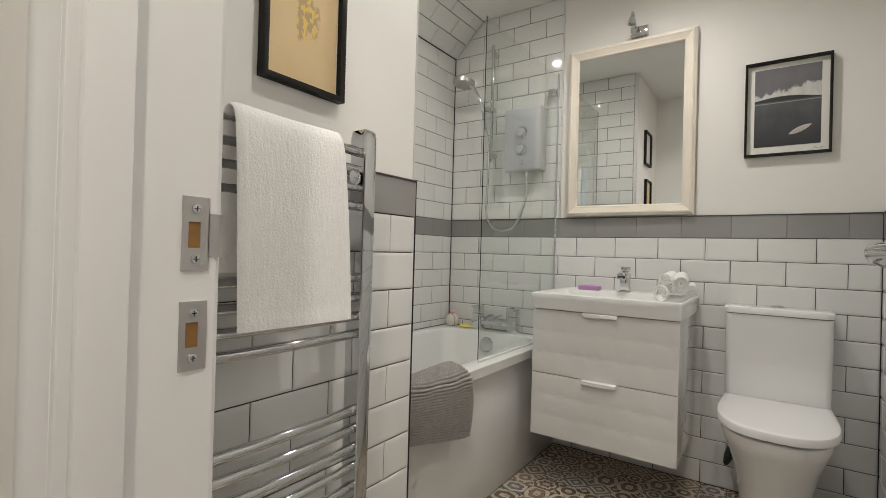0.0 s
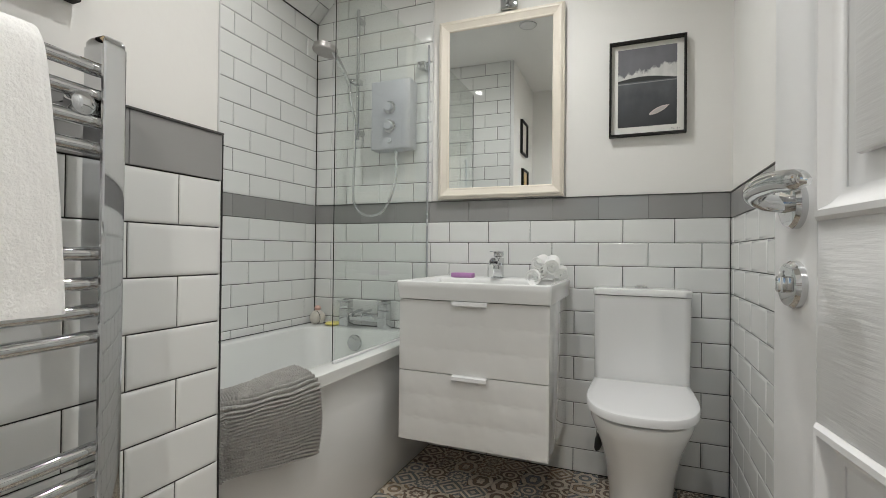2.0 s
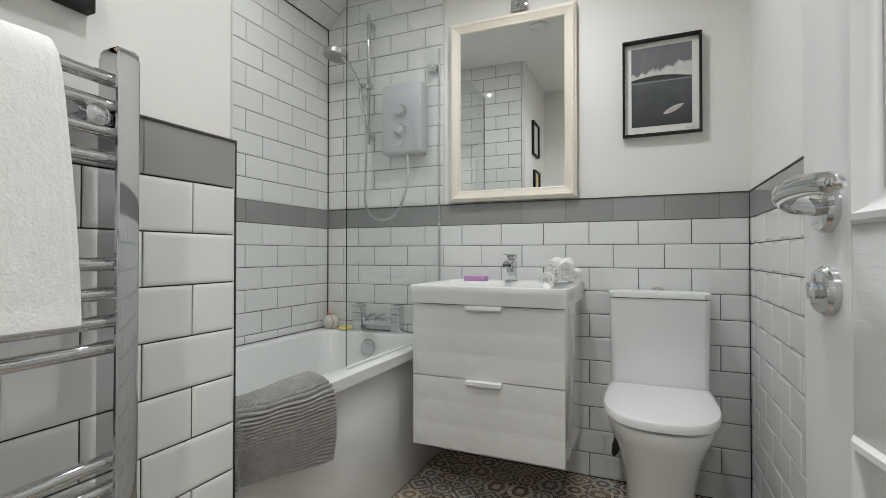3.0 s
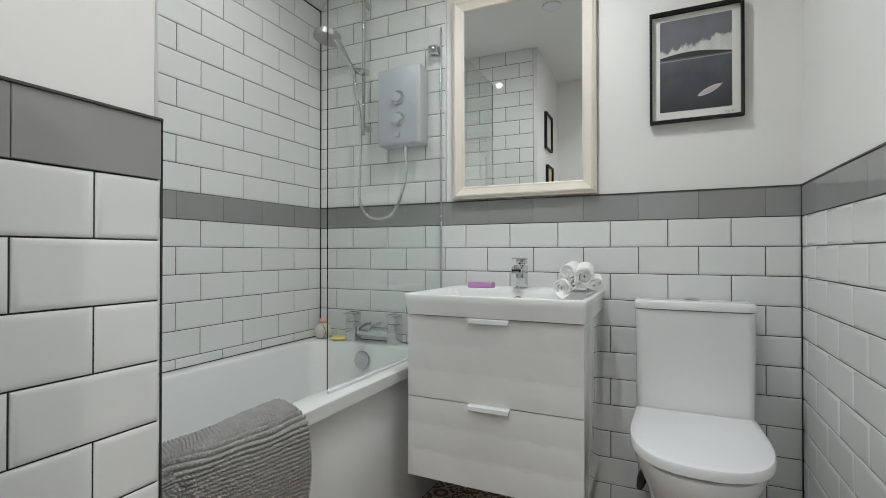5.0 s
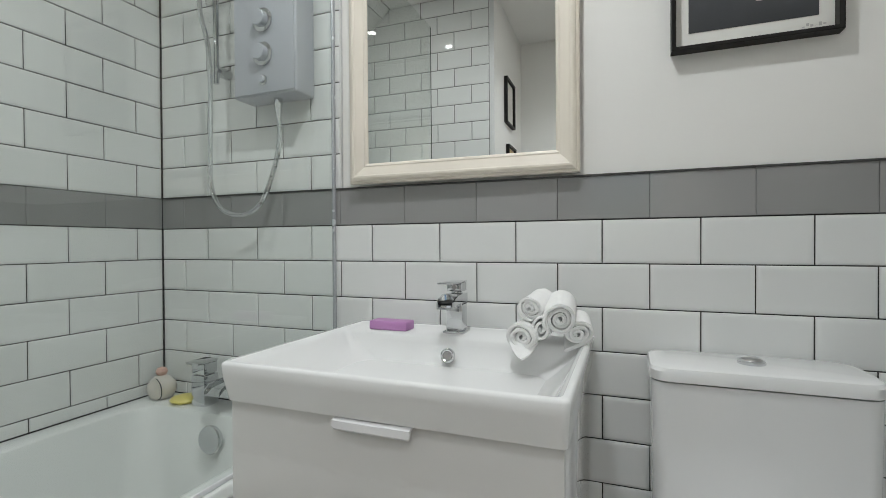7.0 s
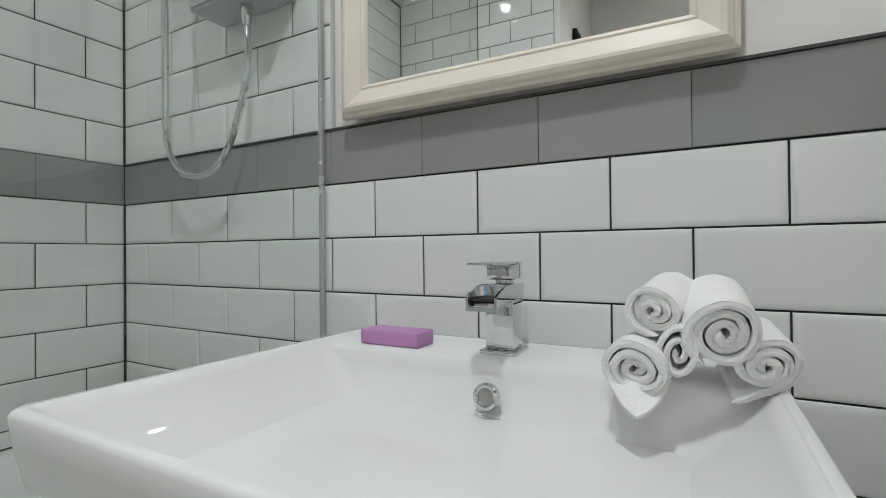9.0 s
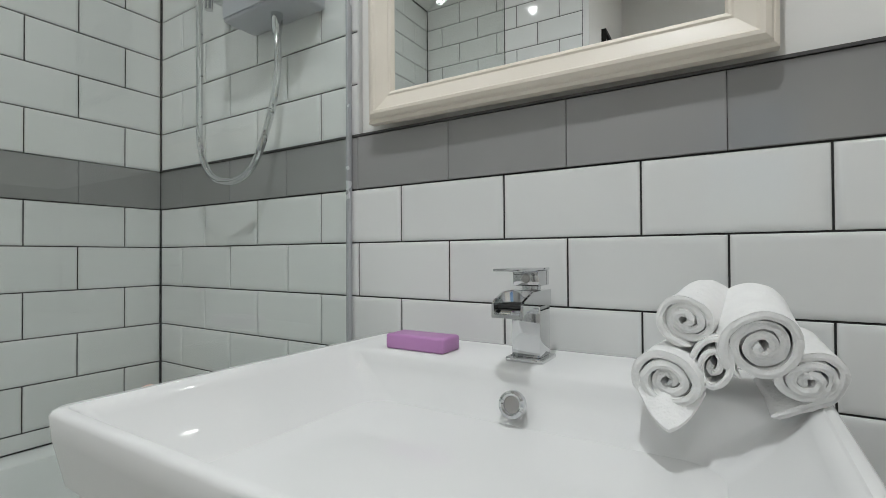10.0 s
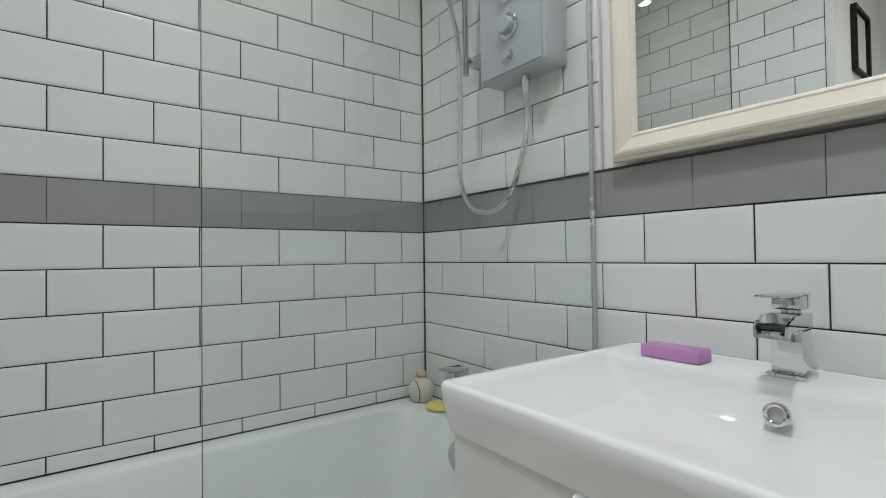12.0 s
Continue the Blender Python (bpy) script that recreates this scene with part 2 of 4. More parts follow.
    nt.links.new(worn, b.inputs["Base Color"])
    return m


FLOORTILE = floor_tile_material()


WAVED = material("white_waved_front", (0.76, 0.755, 0.74), 0.24, vary=0.025, scale=7)


# building helpers
def thing(name, base, label, category, group=""):
    ob = new(name)
    ob.empty_display_size = 0.05
    ob.location = base
    return tagged(ob, label, category, group)


def origin_of(ob):
    p = Vector((0, 0, 0))
    while ob:
        p += ob.location
        ob = ob.parent
    return p


def part(name, bm, mat, parent=None, label="", smooth=True, angle=35):
    """Links a bmesh, made in world coordinates, as one mesh object under its thing."""
    me = bpy.data.meshes.new(name)
    if parent is not None:
        bmesh.ops.translate(bm, verts=bm.verts, vec=-origin_of(parent))
    bmesh.ops.recalc_face_normals(bm, faces=bm.faces)
    flat = bm.faces.layers.int.get("flat")
    curved = [not (flat and f[flat]) for f in bm.faces]
    bm.to_mesh(me)
    bm.free()
    if smooth:
        me.polygons.foreach_set("use_smooth", curved)
        me.set_sharp_from_angle(angle=radians(angle))
    me.materials.append(mat)
    ob = new(name, me)
    ob.parent = parent
    if label:
        ob["label"] = label
    return ob


def structure(name, bm, mat, label="", smooth=False):
    return tagged(part(name, bm, mat, None, label, smooth), kind="structure")


def box(x0, x1, y0, y1, z0, z1, bevel=0.0, seg=2, bm=None):
    b = bmesh.new()
    bmesh.ops.create_cube(b, size=1)
    for v in b.verts:
        v.co = Vector(((x0 + x1) / 2 + v.co.x * (x1 - x0), (y0 + y1) / 2 + v.co.y * (y1 - y0), (z0 + z1) / 2 + v.co.z * (z1 - z0)))
    if bevel:
        bmesh.ops.bevel(b, geom=b.edges[:], offset=bevel, segments=seg, affect="EDGES", profile=0.5)
        flat = b.faces.layers.int.new("flat")
        b.normal_update()
        for f in b.faces:
            f[flat] = int(max(abs(a) for a in f.normal) > 0.9999)
    return merge(bm, b)


def merge(bm, b):
    if bm is None:
        return b
    tmp = bpy.data.meshes.new("tmp")
    b.to_mesh(tmp)
    b.free()
    bm.from_mesh(tmp)
    bpy.data.meshes.remove(tmp)
    return bm


def loft(rings, bm=None, closed=True, cap=(True, True)):
    bm = bm or bmesh.new()
    rows = [[bm.verts.new(p) for p in ring] for ring in rings]
    n = len(rows[0])
    for a, b in zip(rows, rows[1:]):
        for i in range(n if closed else n - 1):
            bm.faces.new((a[i], a[(i + 1) % n], b[(i + 1) % n], b[i]))
    if closed and cap[0]:
        bm.faces.new(rows[0][::-1])
    if closed and cap[1]:
        bm.faces.new(rows[-1])
    return bm


def lathe(profile, centre, axis=(0, 0, 1), seg=24, bm=None, cap=(True, True)):
    """Profile: pairs of (radius, height) along the axis."""
    q = Vector((0, 0, 1)).rotation_difference(Vector(axis))
    rings = [[Vector(centre) + q @ Vector((r * math.cos(a), r * math.sin(a), h)) for a in (2 * math.pi * i / seg for i in range(seg))] for r, h in profile]
    return loft(rings, bm, True, cap)


def smooth_path(pts, steps=8):
    pts = [Vector(p) for p in pts]
    ext = [2 * pts[0] - pts[1]] + pts + [2 * pts[-1] - pts[-2]]
    out = []
    for i in range(1, len(ext) - 2):
        p0, p1, p2, p3 = ext[i - 1:i + 3]
        for s in range(steps):
            t = s / steps
            out.append(0.5 * ((2 * p1) + (p2 - p0) * t + (2 * p0 - 5 * p1 + 4 * p2 - p3) * t * t + (3 * p1 - p0 - 3 * p2 + p3) * t ** 3))
    return out + [pts[-1]]


def tube(pts, radius, seg=12, bm=None, up=(0.3, 0.2, 1)):
    rings = []
    for i, p in enumerate(pts):
        d = (Vector(pts[min(i + 1, len(pts) - 1)]) - Vector(pts[max(i - 1, 0)])).normalized()
        s = d.cross(Vector(up)).normalized()
        u = s.cross(d)
        r = radius(i) if callable(radius) else radius
        rings.append([Vector(p) + (s * math.cos(a) + u * math.sin(a)) * r for a in (2 * math.pi * k / seg for k in range(seg))])
    return loft(rings, bm)


def rounded(x0, x1, y0, y1, z, r, n=6):
    """A ring at height z: a rectangle with rounded corners."""
    out = []
    for cx, cy, a0 in ((x1 - r, y1 - r, 0), (x0 + r, y1 - r, 90), (x0 + r, y0 + r, 180), (x1 - r, y0 + r, 270)):
        for i in range(n + 1):
            a = radians(a0 + 90 * i / n)
            out.append(Vector((cx + r * math.cos(a), cy + r * math.sin(a), z)))
    return out


# the shell: walls, ceiling, floor
B, ROW, PITCH, GAP = 1.122, 0.102, 0.202, 0.0025
RIGHT, NIB, BATH_END, DOOR_Y, HALL_END = 2.02, 0.828, -1.41, -2.209, -3.6
SKIN, RIM_Z = 0.008, 0.5735
JAMB, HINGE, HEAD = 1.20, 1.92, 2.03

wall_north = structure("wall_north", box(-0.12, RIGHT + 0.12, SKIN, 0.12, 0, CEIL), PAINT)
wall_west = structure("wall_west", box(-0.12, -SKIN, BATH_END, SKIN, 0, CEIL), PAINT)
wall_east = structure("wall_east", box(RIGHT + SKIN, RIGHT + 0.12, DOOR_Y, SKIN, 0, CEIL), PAINT)
nib = box(-0.12, NIB - SKIN, DOOR_Y, BATH_END - SKIN, 0, CEIL)
wall_radiator = structure("wall_radiator", nib, PAINT)
bm = box(NIB - SKIN, JAMB - 0.03, DOOR_Y - 0.12, DOOR_Y, 0, CEIL)
box(HINGE + 0.03, RIGHT + 0.12, DOOR_Y - 0.12, DOOR_Y, 0, CEIL, bm=bm)
box(JAMB - 0.03, HINGE + 0.03, DOOR_Y - 0.12, DOOR_Y, HEAD + 0.03, CEIL, bm=bm)
wall_south = structure("wall_south", bm, PAINT)
ceiling = structure("ceiling", box(-0.12, RIGHT + 0.12, DOOR_Y - 0.12, 0.12, CEIL, CEIL + 0.1), CEILING)
bm = bmesh.new()
SLOPE_Z, SLOPE_X = 2.248, 0.192
loft([[(-SKIN, y, SLOPE_Z), (SLOPE_X, y, CEIL), (-SKIN, y, CEIL)] for y in (BATH_END - SKIN, SKIN)], bm)
wall_slope = structure("wall_slope", bm, GROUT)
floor = structure("floor", box(-0.12, RIGHT + 0.12, DOOR_Y - 0.12, 0.12, -0.12, -SKIN), GROUT)
hall_floor = structure("hall_floor", box(0.3, 2.5, HALL_END, DOOR_Y - 0.12, -0.12, 0), HALLFLOOR)
bm = box(0.2, 0.3, HALL_END, DOOR_Y - 0.12, 0, CEIL)
box(2.5, 2.6, HALL_END, DOOR_Y - 0.12, 0, CEIL, bm=bm)
WX0, WX1, WZ0, WZ1 = 0.85, 1.75, 1.0, 2.2
box(0.2, WX0, HALL_END - 0.12, HALL_END, 0, CEIL, bm=bm)
box(WX1, 2.6, HALL_END - 0.12, HALL_END, 0, CEIL, bm=bm)
box(WX0, WX1, HALL_END - 0.12, HALL_END, 0, WZ0, bm=bm)
box(WX0, WX1, HALL_END - 0.12, HALL_END, WZ1, CEIL, bm=bm)
box(0.2, NIB - SKIN, DOOR_Y - 0.12, DOOR_Y - 0.002, 0, CEIL, bm=bm)
box(RIGHT + 0.12, 2.6, DOOR_Y - 0.12, DOOR_Y, 0, CEIL, bm=bm)
wall_hall = structure("wall_hall", bm, PAINT)
hall_ceiling = structure("hall_ceiling", box(0.2, 2.6, HALL_END, DOOR_Y - 0.12, CEIL, CEIL + 0.1), CEILING)
bm = bmesh.new()
for a in (WX0, (WX0 + WX1) / 2 - 0.025, WX1 - 0.05):
    box(a, a + 0.05, HALL_END - 0.08, HALL_END - 0.03, WZ0, WZ1, bm=bm)
for z0 in (WZ0, WZ1 - 0.05):
    box(WX0 + 0.05, WX1 - 0.05, HALL_END - 0.078, HALL_END - 0.032, z0, z0 + 0.05, bm=bm)
window_1 = structure("window_1", bm, GLOSS)

# grout beds behind the tiles
BED = 0.0042
bm = box(-SKIN, RIGHT + SKIN, BED, SKIN, 0, B + ROW)
box(-SKIN, 0.708, BED, SKIN - 0.001, B + ROW, CEIL, bm=bm)
part("grout_bed", bm, GROUT, wall_north, smooth=False)
part("grout_bed", box(-SKIN + 0.0001, -BED, BATH_END - SKIN, BED, 0.5, SLOPE_Z), GROUT, wall_west, smooth=False)
part("grout_bed", box(RIGHT + BED, RIGHT + SKIN, DOOR_Y, BED, 0, B + ROW), GROUT, wall_east, smooth=False)
bm = box(NIB - SKIN, NIB - BED, DOOR_Y, BATH_END - BED, 0, B + ROW)
box(-SKIN, NIB - SKIN - 0.025, BATH_END - SKIN, BATH_END - BED, 0.5, CEIL, bm=bm)
part("grout_bed", bm, GROUT, wall_radiator, smooth=False)

# trims
bm = box(-0.001, RIGHT, -0.003, SKIN, B + ROW - 0.001, B + ROW + 0.003)
part("trim", bm, TRIM, wall_north, smooth=False)
part("trim", box(RIGHT - 0.003, RIGHT + SKIN, DOOR_Y + 0.02, -0.003, B + ROW - 0.001, B + ROW + 0.003), TRIM, wall_east, smooth=False)
part("trim", box(NIB - SKIN, NIB + 0.003, DOOR_Y + 0.02, BATH_END + 0.001, B + ROW - 0.001, B + ROW + 0.003), TRIM, wall_radiator, smooth=False)
part("corner_bead", box(NIB - SKIN - 0.025, NIB - 0.006, BATH_END - 0.008, BATH_END - 0.002, B + ROW + 0.003, CEIL, 0.002), BEAD, wall_radiator, "white corner bead")
part("corner_bead", box(0.708, 0.713, -0.002, SKIN, B + ROW + 0.003, CEIL, 0.001), BEAD, wall_north, "white tile edge trim")
bm = bmesh.new()
for y0, y1 in ((-0.002, 0.001),):
    loft([[(0, y, SLOPE_Z - 0.005), (SLOPE_X, y, CEIL - 0.005), (SLOPE_X, y, CEIL), (0, y, SLOPE_Z)] for y in (y0, y1)], bm)
box(SLOPE_X - 0.002, SLOPE_X + 0.004, BATH_END, 0, CEIL - 0.004, CEIL, bm=bm)
part("trim", bm, TRIM, wall_slope, smooth=False)

for wall, x0, x1, y0, y1, z0, z1 in ((wall_north, 0.0, 0.0018, -0.0018, 0.0, 0.5, SLOPE_Z), (wall_north, RIGHT - 0.0018, RIGHT, -0.0018, 0.0, 0.0, B + ROW),
                                  (wall_radiator, NIB - 0.003, NIB + 0.0006, BATH_END - 0.0004, BATH_END + 0.002, 0.0, B + ROW), (wall_radiator, 0.0, 0.003, BATH_END, BATH_END + 0.003, 0.5, SLOPE_Z)):
    part("joint", box(x0, x1, y0, y1, z0, z1), GROUT, wall, smooth=False)

part("rim_joint", box(-0.001, 0.0022, BATH_END, -0.0022, RIM_Z, RIM_Z + 0.0032), GROUT, wall_west, smooth=False)
part("rim_joint", box(0.0, 0.735, -0.0022, 0.001, RIM_Z, RIM_Z + 0.0032), GROUT, wall_north, smooth=False)

# door frame: jambs, stop, architraves, strike plates
door_frame = structure("door_frame", box(JAMB - 0.03, JAMB, DOOR_Y - 0.13, DOOR_Y + 0.002, 0, HEAD + 0.03, 0.001), GLOSS, "white glossy painted door lining")
part("jamb", box(HINGE, HINGE + 0.03, DOOR_Y - 0.13, DOOR_Y + 0.002, 0, HEAD + 0.03, 0.001), GLOSS, door_frame)
part("head", box(JAMB, HINGE, DOOR_Y - 0.13, DOOR_Y + 0.002, HEAD, HEAD + 0.03, 0.001), GLOSS, door_frame)
bm = box(JAMB, JAMB + 0.012, DOOR_Y - 0.12, DOOR_Y - 0.082, 0, HEAD, 0.002)
box(HINGE - 0.012, HINGE, DOOR_Y - 0.12, DOOR_Y - 0.082, 0, HEAD, 0.002, bm=bm)
box(JAMB + 0.012, HINGE - 0.012, DOOR_Y - 0.12, DOOR_Y - 0.082, HEAD - 0.012, HEAD, 0.002, bm=bm)
part("stop", bm, GLOSS, door_frame)


def architrave(y, out):
    bm = bmesh.new()
    w, o = 0.068, 0.006
    prof = [(0, 0.004), (0.004, 0.010), (0.03, 0.012), (0.036, 0.016), (0.06, 0.018), (w, 0.014), (w, 0)]
    for side, x in ((-1, JAMB - o), (1, HINGE + o)):
        ring = [(0, 0)] + prof
        lim = [(x + side * min(a, 0.99), y + out * b) for a, b in ring]
        if side > 0:
            lim = [(min(px, RIGHT - 0.002), py) for px, py in lim]
        loft([[Vector((px, py, z)) for px, py in lim] for z in (0, HEAD + o)], bm)
    ring = [(0, 0)] + prof
    loft([[Vector((x, y + out * b, HEAD + o + a)) for a, b in ring] for x in (JAMB - o - w, HINGE + o + w)], bm)
    return bm


part("architrave", architrave(DOOR_Y + 0.0005, 1), GLOSS, door_frame)
part("architrave", architrave(DOOR_Y - 0.1205, -1), GLOSS, door_frame)


def strike(z0, z1, hole, lip):
    y0, y1 = DOOR_Y - 0.034, DOOR_Y - 0.007
    xs = JAMB + 0.0015
    bm = bmesh.new()
    h0, h1 = hole
    hy0, hy1 = y0 + 0.006, y0 + 0.018
    for a, b, c, d in ((y0, y1, z0, h0), (y0, y1, h1, z1), (y0, hy0, h0, h1), (hy1, y1, h0, h1)):
        box(JAMB - 0.001, xs, a, b, c, d, bm=bm)
    if lip:
        lc = (h0 + h1) / 2
        loft([[Vector((JAMB + a, y, z)) for z in (lc - 0.022, lc + 0.022)] + [Vector((JAMB + a - 0.0015, y, z)) for z in (lc + 0.022, lc - 0.022)]
              for y, a in ((y1 - 0.001, 0.0015), (y1 + 0.008, 0.0015), (y1 + 0.014, -0.001), (y1 + 0.018, -0.006))], bm)
    plate = part("strike_plate", bm, SATIN, door_frame, "brushed steel strike plate")
    part("recess", box(JAMB - 0.0008, JAMB + 0.0006, hy0, hy1, h0, h1), BRASS, plate, "bare wood recess", smooth=False)
    for z in (z0 + 0.012, z1 - 0.012):
        s = lathe([(0.0048, 0), (0.0045, 0.0012), (0.003, 0.0016)], (xs, (y0 + y1) / 2, z), (1, 0, 0), 16)
        screw = part("screw", s, CHROME, plate)
    # raised dark bars draw the shade of screw slots, which are not cut
    bm = bmesh.new()
    for z in (z0 + 0.012, z1 - 0.012):
        for a in (45, 135):
            c, s_ = math.cos(radians(a)) * 0.0026, math.sin(radians(a)) * 0.0026
            y = (y0 + y1) / 2
            box(xs + 0.0012, xs + 0.0019, y - 0.0028, y + 0.0028, z - 0.0005, z + 0.0005, bm=bm) if a == 45 else box(xs + 0.0012, xs + 0.0021, y - 0.0005, y + 0.0005, z - 0.0028, z + 0.0028, bm=bm)
    part("screw_slots", bm, RUBBER, plate, smooth=False)


strike(0.999, 1.073, (1.022, 1.048), True)
strike(0.900, 0.969, (0.923, 0.948), False)


# the bath
bath = thing("bath", (0.37, -0.705, 0), "white acrylic bath with a plain white side panel, under tiled walls", "bath")
RIM = 0.575
rings = [rounded(0.003, 0.737, -1.405, -0.003, RIM - 0.042, 0.012), rounded(0.002, 0.740, -1.405, -0.003, RIM - 0.004, 0.014),
         rounded(0.005, 0.738, -1.403, -0.005, RIM - 0.001, 0.016), rounded(0.009, 0.733, -1.399, -0.009, RIM, 0.02),
         rounded(0.062, 0.655, -1.33, -0.095, RIM, 0.09), rounded(0.072, 0.645, -1.32, -0.105, RIM - 0.004, 0.09),
         rounded(0.078, 0.639, -1.312, -0.111, RIM - 0.015, 0.09), rounded(0.10, 0.617, -1.25, -0.128, RIM - 0.20, 0.10),
         rounded(0.125, 0.592, -1.16, -0.155, RIM - 0.36, 0.12), rounded(0.17, 0.55, -1.08, -0.21, RIM - 0.395, 0.12)]
part("tub", loft(rings, cap=(False, True)), ACRYLIC, bath, angle=32)
part("side_panel", box(0.698, 0.708, -1.405, -0.004, 0.0, RIM - 0.044, 0.002), PANEL, bath, "plain white bath panel")
ofx = thing("bath_overflow", (0.35, -0.124, 0.49), "round chrome bath overflow cover", "overflow")
part("cover", lathe([(0.034, 0), (0.040, 0.006), (0.041, 0.016), (0.038, 0.020), (0.012, 0.023)], (0.35, -0.119, 0.506), (0, -1, 0.1), 32), CHROME, ofx)
part("stem", lathe([(0.01, -0.004), (0.01, 0.002)], (0.35, -0.115, 0.508), (0, -1, 0.1), 16), CHROME, ofx)


# bath mixer tap
mixer = thing("bath_mixer_tap", (0.36, -0.055, RIM), "square chrome waterfall bath mixer tap on the bath rim", "tap")
part("base", box(0.222, 0.276, -0.085, -0.03, RIM, RIM + 0.095, 0.003), CHROME, mixer)
part("base", box(0.452, 0.506, -0.085, -0.03, RIM, RIM + 0.095, 0.003), CHROME, mixer)
part("bridge", box(0.272, 0.456, -0.078, -0.038, RIM + 0.035, RIM + 0.075, 0.003), CHROME, mixer)
bm = bmesh.new()
rows = []
for y, z in ((-0.04, RIM + 0.085), (-0.09, RIM + 0.083), (-0.125, RIM + 0.076), (-0.142, RIM + 0.062)):
    rows.append([Vector((0.335, y, z)), Vector((0.395, y, z)), Vector((0.395, y, z + 0.012)), Vector((0.391, y, z + 0.012)), Vector((0.391, y, z + 0.003)), Vector((0.339, y, z + 0.003)), Vector((0.339, y, z + 0.012)), Vector((0.335, y, z + 0.012))])
part("spout", loft(rows, bm), CHROME, mixer)
for x in (0.249, 0.479):
    part("neck", box(x - 0.018, x + 0.018, -0.076, -0.039, RIM + 0.094, RIM + 0.099), SATIN, mixer, smooth=False)
    lev = part("lever", box(x - 0.025, x + 0.025, -0.083, -0.032, RIM + 0.098, RIM + 0.132, 0.003), CHROME, mixer)
    part("lever_plate", box(x - 0.026, x + 0.026, -0.105, -0.031, RIM + 0.132, RIM + 0.139, 0.002), CHROME, lev)

# bottle and soap at the bath corner
PX, PY = 0.068, -0.062
pot = thing("bath_bottle", (PX, PY, RIM), "round beige bottle with a pink stopper on the bath rim", "bottle")
part("body", lathe([(0.012, 0), (0.030, 0.004), (0.040, 0.020), (0.043, 0.036), (0.038, 0.054), (0.024, 0.068), (0.011, 0.075)], (PX, PY, RIM), seg=28), SHELL, pot)
part("stopper", lathe([(0.008, 0), (0.015, 0.005), (0.018, 0.014), (0.013, 0.024), (0.002, 0.028)], (PX, PY, RIM + 0.073), seg=20), STOPPER, pot, "pale pink stopper")
part("cord", tube([Vector((PX + 0.020 + 0.022 * math.sin(a), PY - 0.034 - 0.004 * math.cos(a), RIM + 0.040 + 0.034 * math.cos(a))) for a in (0.2 + i * 0.24 for i in range(13))], 0.0015, 6), RUBBER, pot, "thin dark cord")
ysoap = part("soap", lathe([(0.020, 0), (0.040, 0.004), (0.045, 0.010), (0.040, 0.016), (0.018, 0.020)], (0.172, -0.062, RIM), seg=28), YELLOW)
tagged(ysoap, "small oval bar of yellow soap on the bath rim", "soap")


# shower screen
screen = thing("shower_screen", (0.69, -0.4, RIM), "clear frameless glass shower screen with a chrome wall profile", "shower screen")
pane = part("pane", box(0.687, 0.693, -0.800, -0.0125, RIM + 0.012, 2.0, 0.0012, 1), glass_mat, screen, smooth=False)
pane.visible_shadow = False
part("glass_edge", box(0.6882, 0.6918, -0.8008, -0.8003, RIM + 0.012, 2.0), EDGE, screen, "dark green polished glass edge", smooth=False)
part("wall_profile", box(0.686, 0.695, -0.012, -0.001, RIM + 0.002, 2.02, 0.003), PROFILE, screen, "brushed metal wall profile")
part("seal", box(0.686, 0.694, -0.798, -0.03, RIM + 0.001, RIM + 0.011, 0.001), PLASTIC, screen, "thin clear bottom seal")
clampo = part("clamp", box(0.645, 0.684, -0.045, -0.001, 1.895, 1.93, 0.003), CHROME, screen)

# electric shower
unit = thing("electric_shower", (0.513, 0, 1.49), "pale grey electric shower unit on the tiled wall", "shower")
part("body", box(0.402, 0.624, -0.082, -0.001, 1.49, 1.842, 0.006, 3), SHOWER, unit)
part("front_panel", box(0.408, 0.618, -0.086, -0.0815, 1.496, 1.836, 0.0015), SHOWER, unit)
for z, r in ((1.70, 0.028), (1.605, 0.028), (1.532, 0.012)):
    ring = part("dial_ring", lathe([(r * 1.18, 0), (r * 1.18, 0.004), (r, 0.007)], (0.513, -0.086, z), (0, -1, 0), 32), CHROME, unit, "chrome dial ring")
    part("dial", lathe([(r * 0.8, 0), (r * 0.78, r * 0.55), (r * 0.7, r * 0.65), (0.001, r * 0.68)], (0.513, -0.092, z), (0, -1, 0), 32), SHOWER, ring)
part("outlet", lathe([(0.012, 0), (0.012, -0.02), (0.009, -0.045)], (0.53, -0.045, 1.492), seg=20), CHROME, unit)

riser = thing("shower_rail", (0.30, 0, 1.58), "chrome riser rail with a sliding holder, hand shower and hose", "shower rail")
part("rail", lathe([(0.009, 0), (0.009, 0.69)], (0.30, -0.05, 1.56), seg=20), CHROME, riser)
for z in (1.60, 2.20):
    part("bracket", lathe([(0.016, 0), (0.016, 0.04), (0.012, 0.055)], (0.30, -0.001, z), (0, -1, 0), 20), CHROME, riser)
hold = part("holder", box(0.278, 0.322, -0.075, -0.03, 1.85, 1.878, 0.006), CHROME, riser)
bm = lathe([(0.012, 0), (0.014, 0.02), (0.014, 0.055), (0.010, 0.062)], (0.305, -0.06, 1.864), (-1, -0.35, 0.1), 20)
part("cradle", bm, CHROME, hold)
hand_pts = smooth_path([(0.272, -0.085, 1.838), (0.255, -0.100, 1.895), (0.228, -0.118, 1.960), (0.198, -0.130, 2.012)])
headp = part("shower_handle", tube(hand_pts, lambda i: 0.010 + 0.003 * i / len(hand_pts), 16), CHROME, riser)
part("shower_head", lathe([(0.014, 0.024), (0.050, 0.021), (0.064, 0.013), (0.066, -0.012), (0.061, -0.018), (0.03, -0.019), (0.001, -0.019)], (0.152, -0.135, 2.030), (0.12, 0.15, 1), 36), SATIN, headp)
